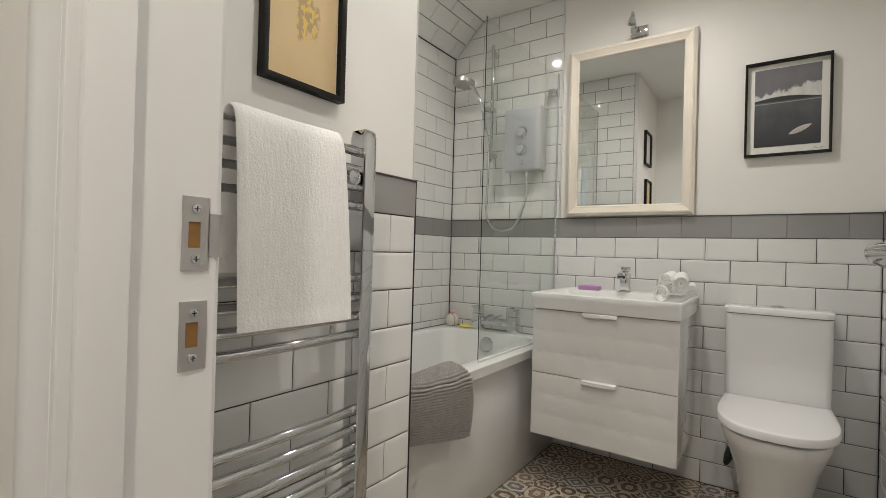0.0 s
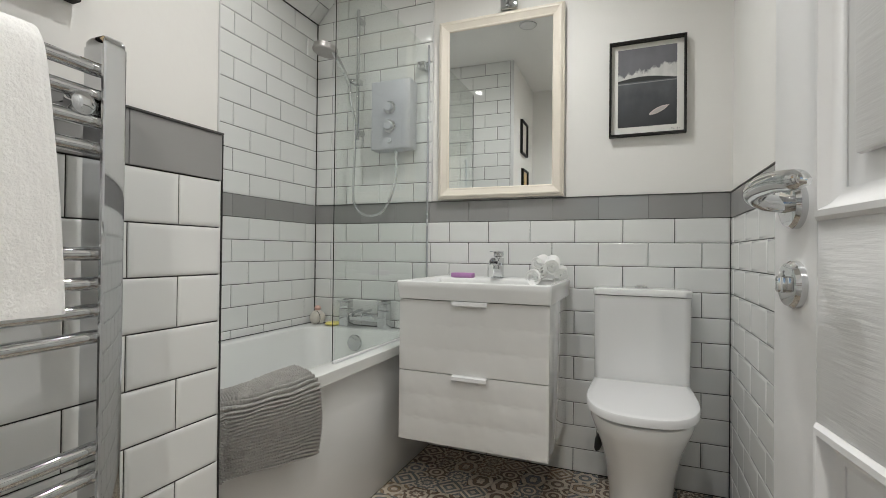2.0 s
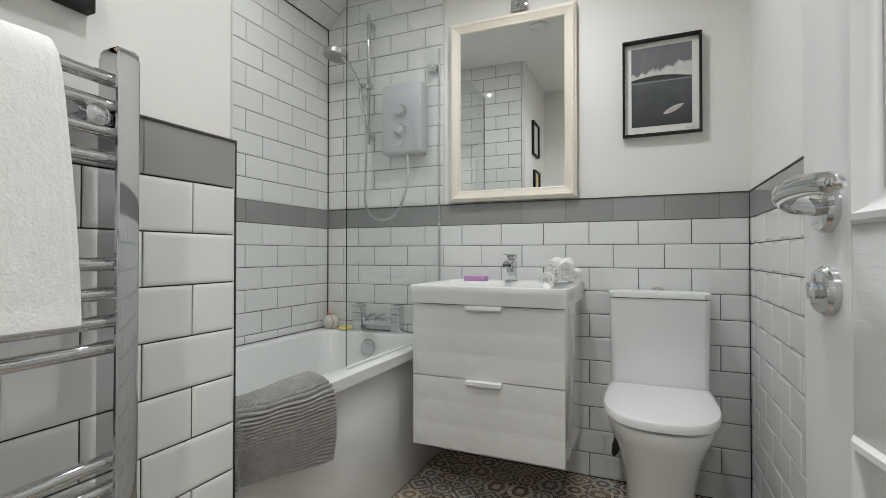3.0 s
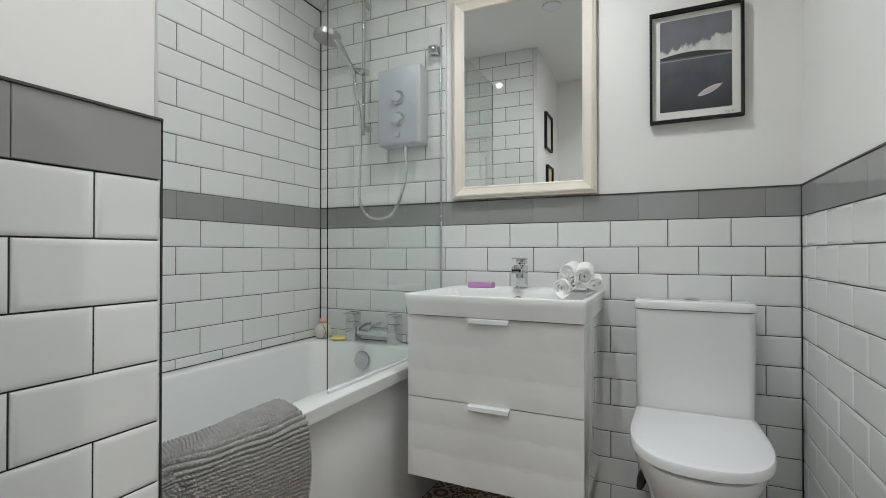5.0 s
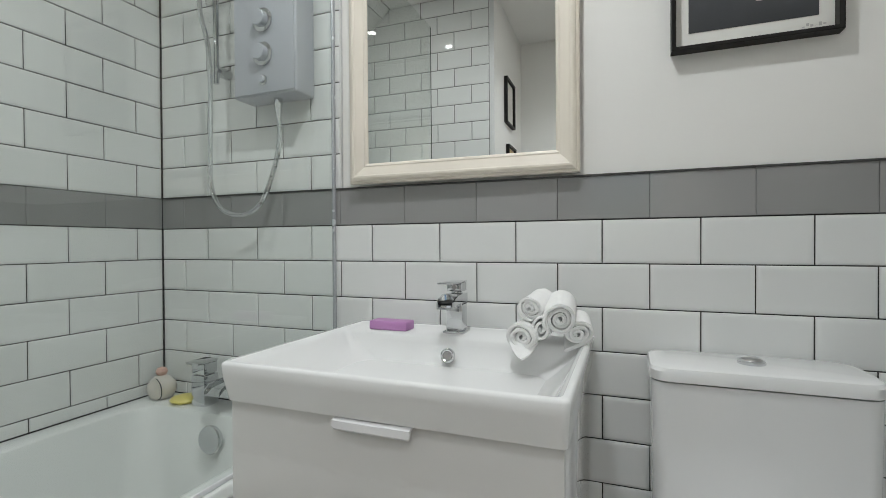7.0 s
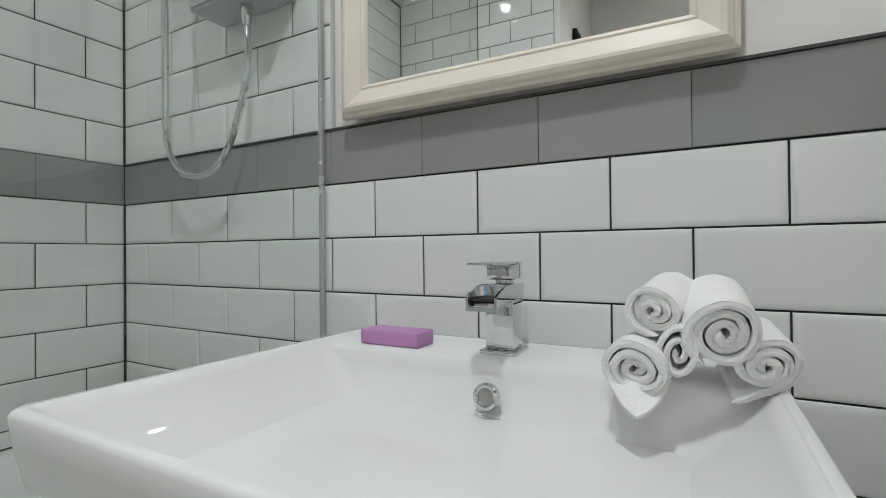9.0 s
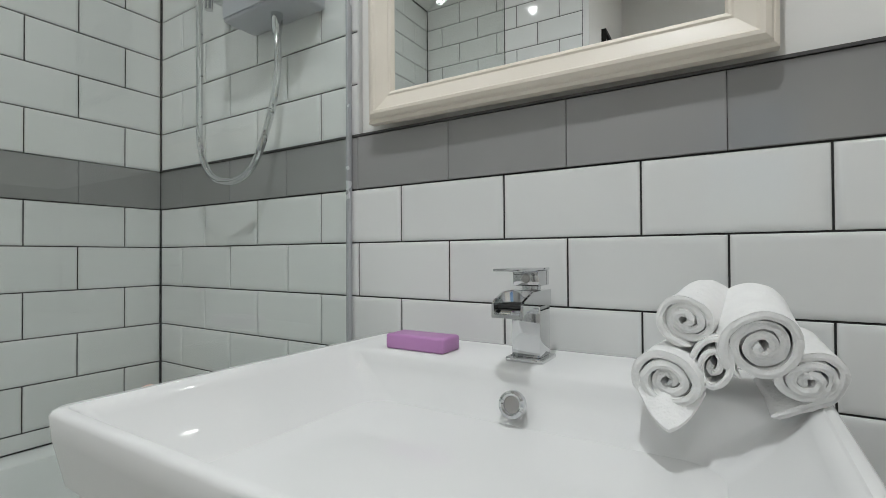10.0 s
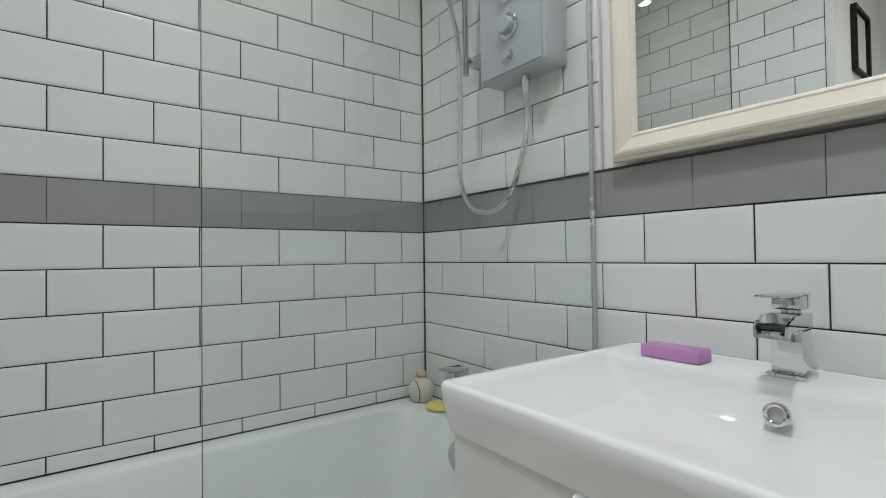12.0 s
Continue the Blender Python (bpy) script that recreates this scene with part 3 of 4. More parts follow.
hose_pts = smooth_path([(0.272, -0.085, 1.838), (0.280, -0.088, 1.76), (0.300, -0.08, 1.66), (0.298, -0.07, 1.52), (0.290, -0.065, 1.36), (0.288, -0.062, 1.25), (0.325, -0.06, 1.178), (0.40, -0.058, 1.157),
                        (0.468, -0.055, 1.185), (0.515, -0.05, 1.28), (0.533, -0.046, 1.37), (0.531, -0.045, 1.455)], 30)
part("hose", tube(hose_pts, lambda i: 0.0076 if i % 2 else 0.0069, 10), CHROME, riser, "ribbed metal shower hose")


# vanity unit
VX0, VX1, VF = 0.786, 1.386, -0.478
vanity = thing("vanity_unit", ((VX0 + VX1) / 2, -0.24, 0.222), "white wall-hung vanity unit with two waved drawer fronts", "bathroom cabinet")
part("side_panel", box(VX0 + 0.002, VX0 + 0.020, VF + 0.02, -0.003, 0.224, 0.784, 0.001), SIDE, vanity, "high-gloss white side panel")
part("side_panel", box(VX1 - 0.020, VX1 - 0.002, VF + 0.02, -0.003, 0.224, 0.784, 0.001), SIDE, vanity, "high-gloss white side panel")
part("bottom_panel", box(VX0 + 0.0201, VX1 - 0.0201, VF + 0.02, -0.003, 0.226, 0.242, 0.001), SIDE, vanity)
part("back_panel", box(VX0 + 0.0201, VX1 - 0.0201, -0.02, -0.004, 0.242, 0.78, 0.001), SIDE, vanity)


def waved_front(x0, x1, y, z0, z1, seed):
    """A drawer front whose face is pressed into three lapping rows of shallow pillows."""
    nx, nz = 96, 72
    bm = bmesh.new()
    front = []
    for j in range(nz + 1):
        row = []
        for i in range(nx + 1):
            x, z = x0 + (x1 - x0) * i / nx, z0 + (z1 - z0) * j / nz
            down = 3 * (1 - j / nz)
            band = math.floor(min(down, 2.999))
            shift = 0.055 * math.sin(2 * math.pi * (x / 0.115 + 0.5 * band + seed)) + 0.03 * math.sin(2 * math.pi * (x / 0.043 + 0.31 * band))
            f = (down + shift) % 1.0
            lens = 0.75 + 0.25 * math.sin(2 * math.pi * (x / 0.115 + 0.5 * math.floor(down + shift) + 0.25))
            edge = min(1.0, i / 2, (nx - i) / 2, j / 2, (nz - j) / 2)
            h = 0.0020 * lens * (1 - (2 * f - 1) ** 2) + 0.0003 * noise.noise(Vector((x * 30, z * 40, seed)))
            row.append(bm.verts.new((x, y - 0.0002 - h * edge, z)))
        front.append(row)
    for a, b in zip(front, front[1:]):
        for i in range(nx):
            bm.faces.new((a[i], a[i + 1], b[i + 1], b[i]))
    rim = front[0] + [r[-1] for r in front[1:]] + front[-1][-2::-1] + [r[0] for r in front[-2:0:-1]]
    back = [bm.verts.new((v.co.x, y + 0.0185, v.co.z)) for v in rim]
    for i in range(len(rim)):
        k = (i + 1) % len(rim)
        bm.faces.new((rim[i], rim[k], back[k], back[i]))
    bm.faces.new(back)
    return bm


for z0, z1 in ((0.222, 0.4965), (0.500, 0.781)):
    d = part("drawer", waved_front(VX0, VX1, VF, z0, z1, z0), WAVED, vanity, "white drawer front with pressed waves", angle=40)
    bm = bmesh.new()
    prof = [(0, 0.001), (-0.018, 0.001), (-0.022, -0.002), (-0.023, -0.014), (-0.020, -0.018), (-0.018, -0.014), (-0.017, -0.003), (0, -0.003)]
    xc, hw = 1.088, 0.070
    loft([[Vector((x, VF + 0.001 + py, z1 + 0.0015 + pz * (0.8 if end else 1))) for py, pz in prof] for x, end in ((xc - hw, 1), (xc - hw + 0.004, 0), (xc + hw - 0.004, 0), (xc + hw, 1))], bm)
    part("drawer_handle", bm, PLASTIC, d, "white edge pull")

# dark strip behind the drawer gap, so that it reads as deep shade
part("shadow_gap_rail", box(VX0 + 0.0205, VX1 - 0.0205, VF + 0.0190, VF + 0.030, 0.484, 0.512), RUBBER, vanity, "added dark strip for the shade in the gap between the drawers", smooth=False)

basin = thing("basin", (1.087, -0.25, 0.786), "white ceramic basin on the vanity unit", "basin")
TOP, LEDGE = 0.857, 0.8535
rings = [rounded(VX0 + 0.004, VX1 + 0.006, -0.494, -0.003, 0.786, 0.010), rounded(VX0 - 0.004, VX1 + 0.009, -0.502, -0.002, 0.83, 0.010),
         rounded(VX0 - 0.006, VX1 + 0.011, -0.504, -0.002, TOP - 0.006, 0.012), rounded(VX0 - 0.004, VX1 + 0.009, -0.502, -0.003, TOP - 0.002, 0.012),
         rounded(VX0 - 0.001, VX1 + 0.006, -0.499, -0.006, TOP, 0.012), rounded(VX0 + 0.006, VX1 - 0.001, -0.493, -0.014, TOP, 0.012)]
part("apron", loft(rings, cap=(True, False)), CERAMIC, basin, angle=50)
rings = [rounded(VX0 + 0.006, VX1 - 0.001, -0.493, -0.014, TOP, 0.012), rounded(VX0 + 0.008, VX1 - 0.003, -0.491, -0.022, TOP - 0.0025, 0.013), rounded(VX0 + 0.012, VX1 - 0.007, -0.488, -0.114, LEDGE - 0.0006, 0.014)]
for k in range(1, 19):
    f = k / 18
    depth = 0.100 * (1 - (1 - f) ** 2.6) ** 1.15
    x0, x1 = VX0 + 0.006 + 0.225 * f ** 1.25, VX1 - 0.001 - 0.225 * f ** 1.25
    y0 = -0.493 + 0.15 * f ** 1.25
    y1 = -0.119 - 0.155 * max(0.0, f - 0.06) ** 1.7
    rings.append(rounded(x0 + 0.006, x1 - 0.006, y0 + 0.004, y1, LEDGE - max(depth, 0.001), 0.012 + 0.08 * f))
part("bowl", loft(rings, cap=(False, True)), CERAMIC, basin, angle=80)
ov = thing("basin_overflow", (1.087, -0.14, 0.805), "round chrome overflow ring in the basin", "overflow")
part("ring", lathe([(0.010, 0.003), (0.0105, 0.006), (0.013, 0.0075), (0.0165, 0.006), (0.0175, 0.0), (0.016, -0.004)], (1.087, -0.143, 0.812), (0, -1, 0.3), 32, cap=(False, False)), CHROME, ov)
part("hole", lathe([(0.0005, 0.0015), (0.0112, 0.0015), (0.0115, -0.006)], (1.087, -0.144, 0.812), (0, -1, 0.3), 24), SATIN, ov, "grey overflow insert")
drain = part("basin_drain", lathe([(0.030, 0), (0.030, 0.003), (0.020, 0.006), (0.0005, 0.007)], (1.087, -0.28, TOP - 0.0995), seg=32), CHROME)
tagged(drain, "round chrome basin waste", "drain")

tap = thing("basin_tap", (1.082, -0.07, LEDGE), "square chrome waterfall basin tap with a lever", "tap")
TX = 1.0825
part("foot", box(TX - 0.026, TX + 0.026, -0.098, -0.044, LEDGE, LEDGE + 0.006, 0.0015), CHROME, tap)
part("body", box(TX - 0.0202, TX + 0.0202, -0.090, -0.051, LEDGE + 0.006, LEDGE + 0.0945, 0.002), CHROME, tap)
rows = []
for y, z, w in ((-0.050, LEDGE + 0.074, 0.021), (-0.085, LEDGE + 0.074, 0.021), (-0.115, LEDGE + 0.074, 0.021), (-0.132, LEDGE + 0.0725, 0.021), (-0.143, LEDGE + 0.069, 0.021), (-0.149, LEDGE + 0.064, 0.021)):
    t1 = 0.0205 if y > -0.12 else 0.0165
    rows.append([Vector((TX - w, y, z)), Vector((TX + w, y, z)), Vector((TX + w, y, z + t1)), Vector((TX + w - 0.003, y, z + t1)), Vector((TX + w - 0.004, y, z + 0.004)), Vector((TX - w + 0.004, y, z + 0.004)), Vector((TX - w + 0.003, y, z + t1)), Vector((TX - w, y, z + t1))])
part("spout", loft(rows), CHROME, tap)
# black strip in the chrome channel gives the spout its shaded inside
part("spout_bed", box(TX - 0.016, TX + 0.016, -0.139, -0.092, LEDGE + 0.0755, LEDGE + 0.079), RUBBER, tap, "dark strip for the shade inside the spout", smooth=False)
part("collar", lathe([(0.013, 0), (0.013, 0.006)], (TX, -0.068, LEDGE + 0.095), seg=24), CHROME, tap)
lever = part("lever", box(TX - 0.019, TX + 0.019, -0.088, -0.050, LEDGE + 0.100, LEDGE + 0.121, 0.002), CHROME, tap)
part("lever_plate", box(TX - 0.0195, TX + 0.0195, -0.148, -0.049, LEDGE + 0.121, LEDGE + 0.1245, 0.001), CHROME, lever)
part("badge", lathe([(0.006, 0), (0.005, 0.001)], (TX, -0.088, LEDGE + 0.110), (0, -1, 0), 16), SATIN, lever)

purple = part("soap", box(0.862, 0.966, -0.110, -0.062, LEDGE, LEDGE + 0.0225, 0.004, 3), SOAP)
tagged(purple, "lilac rectangular bar of soap at the back edge of the basin", "soap")


def towel_roll(name, centre, radius, length, yaw, squash=1.0, turns=2.6, lean=0.0, seed=0, tilt=0.0, slack=1.0, end=0.0, flip=1, tail=0.0):
    """A spiral of thick cloth about an axis that points out of the pile. slack: how loose the outer turns lie; end: the angle at which the
    cloth ends; tail: the length of cloth that runs on from there."""
    bm = bmesh.new()
    n, m = int(turns * 44), pose(*centre, tilt, 0, yaw) @ Matrix.Rotation(radians(lean), 4, "Y")
    line = []
    for i in range(n + 1):
        a = radians(end) - 2 * math.pi * turns * (1 - i / n)
        r = radius * (0.09 + 0.91 * (i / n) ** slack)
        r *= 1 + 0.035 * math.sin(2 * a + seed) + 0.02 * math.sin(3 * a + 2.1 * seed)
        line.append(Vector((flip * r * math.cos(a), 0, r * math.sin(a) * squash)))
    step = (line[-1] - line[-2]).normalized() * 0.002
    for i in range(int(tail / 0.002)):
        line.append(line[-1] + step)
    half = 0.43 * 0.87 * radius / turns
    rings = []
    depths = [(0.0030, 0.35), (0.0004, 0.75), (0.0, 1.0), (0.003, 1.0)] + [(length * f, 1.0) for f in (0.12, 0.2, 0.3, 0.4, 0.5, 0.6, 0.7, 0.8, 0.9)] + [(length, 0.6)]
    depths[0] = (-0.0012, 0.35)
    for k, (y, thick) in enumerate(depths):
        outer, inner = [], []
        for i, p in enumerate(line):
            d = (line[min(i + 1, len(line) - 1)] - line[max(i - 1, 0)]).normalized()
            side = Vector((d.z, 0, -d.x)) * flip
            close = min(1.0, (len(line) - 1 - i + 0.5) / 3)
            swell = 1 + 0.03 * math.sin(y * 40 + seed)
            sag = 0.0016 * noise.noise(Vector((i * 0.05, y * 22, seed)))
            fray = 0.0030 * noise.noise(Vector((i * 0.23, seed * 3.7, 0))) + 0.003 * math.sin(i * 0.045 + seed)
            for rows, sign in ((outer, 1), (inner, -1)):
                rough = 0.0007 * noise.noise(Vector((i * 0.55, y * 330, seed + 9 * sign)))
                q = p * swell + side * (sign * half * thick * close + sag + rough)
                rows.append(m @ Vector((q.x, y + (fray if k < 4 else 0), q.z)))
        rings.append(outer + inner[::-1])
    loft(rings, bm)
    ob = part(name, bm, TERRY, angle=75)
    return tagged(ob, "small white face towel rolled up on the basin corner", "towel", "rolled towels on the basin")


towel_roll("rolled_towel", (1.261, -0.166, 0.870), 0.0320, 0.085, -12, 0.90, 2.9, 6, 1, 8, 1.0, -120)
towel_roll("rolled_towel", (1.3005, -0.162, 0.889), 0.0185, 0.08, -4, 1.75, 2.3, 14, 2, 6, 1.0, -100)
towel_roll("rolled_towel", (1.374, -0.152, 0.882), 0.0290, 0.085, 8, 0.84, 2.9, -14, 3, 10, 1.0, -90, -1, 0.036)
towel_roll("rolled_towel", (1.278, -0.158, 0.930), 0.0290, 0.08, -14, 0.86, 3.1, 8, 4, 8, 1.0, -75)
towel_roll("rolled_towel", (1.3405, -0.164, 0.910), 0.0350, 0.09, 6, 1.02, 3.3, 10, 5, 13, 1.10, -110)
flap = bmesh.new()
rows = []
for i in range(13):
    v = i / 12
    half = 0.031 * (1 - v) ** 0.8 + 0.001
    mid = Vector((1.262 + 0.003 * v, -0.156 - 0.036 * v, TOP + 0.006 - 0.032 * v - 0.004 * math.sin(math.pi * v)))
    face = []
    for s in (-1, -0.66, -0.33, 0, 0.33, 0.66, 1):
        lift = 0.0025 * math.cos(2.4 * s) * (1 - v) + 0.0008 * noise.noise(Vector((s * 4, v * 7, 2)))
        face.append(mid + Vector((half * s, -lift, lift)))
    rows.append(face + [q + Vector((0, 0.003, -0.0035)) for q in face[::-1]])
tagged(part("towel_corner", loft(rows, flap), TERRY, angle=60), "hanging corner of a white face towel over the basin edge", "towel", "rolled towels on the basin")


# toilet
wc = thing("toilet", (1.69, -0.33, 0), "white close-coupled toilet with the lid closed", "toilet")
CX = 1.690
part("cistern", loft([rounded(CX - 0.172, CX + 0.172, -0.158, -0.004, 0.40, 0.022), rounded(CX - 0.175, CX + 0.175, -0.164, -0.004, 0.44, 0.022), rounded(CX - 0.1785, CX + 0.1785, -0.174, -0.004, 0.8045, 0.030)]), CERAMIC, wc)
part("cistern_lid", loft([rounded(CX - 0.176, CX + 0.176, -0.171, -0.008, 0.8065, 0.034), rounded(CX - 0.182, CX + 0.182, -0.178, -0.006, 0.808, 0.036), rounded(CX - 0.183, CX + 0.183, -0.179, -0.006, 0.826, 0.036),
                          rounded(CX - 0.180, CX + 0.180, -0.176, -0.009, 0.832, 0.036), rounded(CX - 0.17, CX + 0.17, -0.165, -0.018, 0.8345, 0.034)]), CERAMIC, wc)
btn = part("flush_button", lathe([(0.024, 0), (0.024, 0.005), (0.020, 0.007)], (CX, -0.09, 0.8345), seg=28), CHROME, wc)
part("button_half", lathe([(0.017, 0), (0.016, 0.003), (0.0005, 0.0035)], (CX, -0.09, 0.841), seg=24), SATIN, btn)


def dee(cx, half, back, front, z, square=0.0, n=24):
    """A D-shaped ring: straight at the back, round at the front."""
    out = [Vector((cx + half * 0.96, back, z)), Vector((cx, back, z)), Vector((cx - half * 0.96, back, z))]
    shoulder = back + (front - back) * 0.42
    pts = []
    for i in range(n + 1):
        a = math.pi * i / n
        c, s = math.cos(a), math.sin(a)
        p = 1.0 - square
        pts.append(Vector((cx - half * math.copysign(abs(c) ** p, c), shoulder + (front - shoulder) * abs(s) ** p, z)))
    return out + pts


SEAT = 0.434
part("seat", loft([dee(CX, 0.165, -0.175, -0.595, SEAT, 0.2), dee(CX, 0.168, -0.172, -0.600, SEAT + 0.003, 0.2), dee(CX, 0.168, -0.172, -0.600, SEAT + 0.007, 0.2)]), PLASTIC, wc, "white seat")
part("lid", loft([dee(CX, 0.178, -0.172, -0.615, SEAT + 0.0075, 0.2), dee(CX, 0.182, -0.170, -0.620, SEAT + 0.0105, 0.2), dee(CX, 0.183, -0.170, -0.621, SEAT + 0.031, 0.2), dee(CX, 0.180, -0.173, -0.618, SEAT + 0.036, 0.2),
                  dee(CX, 0.173, -0.180, -0.610, SEAT + 0.0385, 0.2), dee(CX, 0.160, -0.19, -0.595, SEAT + 0.0392, 0.2)]), PLASTIC, wc, "white closed lid")
for s in (-1, 1):
    part("hinge", box(CX + s * 0.075 - 0.02, CX + s * 0.075 + 0.02, -0.170, -0.152, SEAT, SEAT + 0.035, 0.004), CHROME, wc)
part("pan", loft([dee(CX, 0.108, -0.09, -0.46, 0.0, 0.1), dee(CX, 0.110, -0.09, -0.465, 0.02, 0.1), dee(CX, 0.112, -0.08, -0.475, 0.12, 0.1), dee(CX, 0.125, -0.06, -0.505, 0.22, 0.12), dee(CX, 0.146, -0.04, -0.548, 0.31, 0.15),
                  dee(CX, 0.168, -0.03, -0.592, 0.375, 0.18), dee(CX, 0.176, -0.03, -0.608, 0.405, 0.2), dee(CX, 0.177, -0.03, -0.612, SEAT - 0.004, 0.2), dee(CX, 0.172, -0.035, -0.606, SEAT - 0.001, 0.2)]), CERAMIC, wc, angle=60)

pipe = thing("water_valve", (1.535, -0.05, 0.12), "chrome isolation valve and hose beside the toilet", "valve")
part("pipe", tube(smooth_path([(1.528, -0.002, 0.175), (1.530, -0.035, 0.175), (1.535, -0.05, 0.20), (1.537, -0.055, 0.28), (1.545, -0.05, 0.40)]), 0.007, 10), CHROME, pipe)
part("nut", lathe([(0.012, 0), (0.015, 0.01), (0.015, 0.035), (0.010, 0.05)], (1.535, -0.052, 0.20), seg=6), SATIN, pipe)
part("tap_head", lathe([(0.006, 0.055), (0.014, 0.04), (0.018, -0.01), (0.012, -0.05), (0.005, -0.06)], (1.532, -0.062, 0.185), (0.25, -0.2, 1), 16), RUBBER, pipe, "black plastic valve body")


# mirror
mirror = thing("mirror", (1.06, -0.004, 1.235), "tall mirror in a cream moulded frame, leaning slightly from the wall", "mirror")
MX0, MX1, MZ0, MZ1 = 0.757, 1.366, 1.233, 2.108


def mitred(x0, x1, z0, z1, y, prof, bm=None):
    """A frame swept round a rectangle in the wall plane. Profile: (distance in from the edge, distance out from the wall)."""
    rings = []
    for sx, sz in ((0, 0), (1, 0), (1, 1), (0, 1)):
        rings.append([Vector(((x1 - a) if sx else (x0 + a), y - o, (z1 - a) if sz else (z0 + a))) for a, o in prof])
    bm = bm or bmesh.new()
    rows = [[bm.verts.new(p) for p in r] for r in rings]
    for i in range(4):
        a, b = rows[i], rows[(i + 1) % 4]
        for k in range(len(prof)):
            k2 = (k + 1) % len(prof)
            bm.faces.new((a[k], b[k], b[k2], a[k2]))
    return bm


part("frame", mitred(MX0, MX1, MZ0, MZ1, 0, [(0, 0.002), (0, 0.018), (0.004, 0.021), (0.006, 0.021), (0.008, 0.026), (0.014, 0.030), (0.019, 0.030), (0.022, 0.027), (0.044, 0.019), (0.047, 0.020), (0.051, 0.018), (0.054, 0.013), (0.054, 0.002)]), CREAM, mirror, angle=20)
part("mirror_glass", box(MX0 + 0.052, MX1 - 0.052, -0.012, -0.008, MZ0 + 0.052, MZ1 - 0.052), mirror_mat, mirror, smooth=False)
part("back_board", box(MX0 + 0.01, MX1 - 0.01, -0.007, -0.0025, MZ0 + 0.01, MZ1 - 0.01), RUBBER, mirror, smooth=False)
MIRROR_YAW, MIRROR_LEAN = 0.6, 0.3
mirror.rotation_euler = (radians(MIRROR_LEAN), 0, radians(MIRROR_YAW))
mirror.location.y -= 0.004

mlamp = thing("mirror_lamp", (1.105, 0, 2.13), "small chrome picture lamp above the mirror", "wall lamp")
part("mount", box(1.068, 1.148, -0.030, -0.001, 2.118, 2.168, 0.003), CHROME, mlamp)
arm = part("arm", tube(smooth_path([(1.092, -0.028, 2.16), (1.085, -0.04, 2.205), (1.085, -0.065, 2.228), (1.085, -0.088, 2.205), (1.085, -0.092, 2.175)]), 0.0055, 12), CHROME, mlamp)
part("shade", lathe([(0.011, 0.02), (0.016, 0.0), (0.018, -0.012)], (1.085, -0.092, 2.168), seg=20), CHROME, mlamp)


def picture_frame(name, plane, a0, a1, z0, z1, bar, depth, art, label, mount=0.03, face="y"):
    """A framed picture: plane is the wall's coordinate, a0..a1 its run along the wall."""
    prof = [(0, 0.001), (0, depth), (bar * 0.25, depth + 0.001), (bar, depth - 0.002), (bar, 0.001)]
    if face == "y":
        base = ((a0 + a1) / 2, plane, z0)
        turn = None
    else:
        base = (plane, (a0 + a1) / 2, z0)
    p = thing(name, base, label, "picture")

    def place(bm):
        if face == "x":
            for v in bm.verts:
                v.co = Vector((plane - v.co.y, v.co.x, v.co.z))
        else:
            for v in bm.verts:
                v.co.y += plane
        return bm

    part("frame", place(mitred(a0, a1, z0, z1, 0, prof)), BLACKF, p)
    part("mount", place(box(a0 + bar, a1 - bar, -0.006, -0.002, z0 + bar, z1 - bar)), MOUNT, p, smooth=False)
    part("print", place(box(a0 + bar + mount, a1 - bar - mount, -0.0072, -0.0058, z0 + bar + mount * 1.25, z1 - bar - mount * 0.8)), art, p, smooth=False)
    return p, place


loch_pic, place = picture_frame("picture", 0.008, 1.557, 1.858, 1.477, 1.885, 0.009, 0.030, LOCH, "grey loch print with a white boat in a black frame", 0.026)
bm = bmesh.new()
hull = []
for i in range(17):
    t = i / 16
    w = 0.011 * math.sin(math.pi * min(1, t * 1.05)) ** 0.6 if 0 < t < 1 else 0.001
    c = Vector((1.716 + 0.078 * t, 0, 1.566 + 0.036 * t))
    n = Vector((-0.42, 0, 0.9)) * w
    hull.append((c + n, c - n))
ring_o = [a for a, _ in hull] + [b for _, b in hull[::-1]]
cen = sum(ring_o, Vector()) / len(ring_o)
ring_i = [cen + (p - cen) * 0.8 for p in ring_o]
ring_b = [cen + (p - cen) * 0.75 for p in ring_o]
part("boat_outline", loft([[p + Vector((0, 0.0006, 0)) for p in ring_o], [p + Vector((0, -0.0004, 0)) for p in ring_o]]), BOATWHITE, loch_pic, "white rowing boat in the print", smooth=False)
part("boat_inside", loft([[p + Vector((0.001, -0.0004, -0.001)) for p in [cen + (q - cen) * 0.72 for q in ring_o]], [p + Vector((0.001, -0.0008, -0.001)) for p in [cen + (q - cen) * 0.72 for q in ring_o]]]), SATIN, loch_pic, smooth=False)
bm = bmesh.new()
for i in range(6):
    box(1.795 + i * 0.007, 1.800 + i * 0.007, 0.0015, 0.0025, 1.497 + 0.002 * (i % 2), 1.4985 + 0.003 * ((i * 2) % 3), bm=bm)
part("signature", bm, SATIN, loch_pic, "small pencil signature", smooth=False)
picture_frame("picture", NIB - SKIN, -1.922, -1.706, 1.367, 1.655, 0.013, 0.022, SKETCH, "yellow watercolour sketch in a black frame above the towel rail", 0.004, "x")
picture_frame("picture", NIB - SKIN, -1.895, -1.661, 1.775, 2.05, 0.013, 0.022, CANVAS, "black-framed pale print above the towel rail", 0.004, "x")


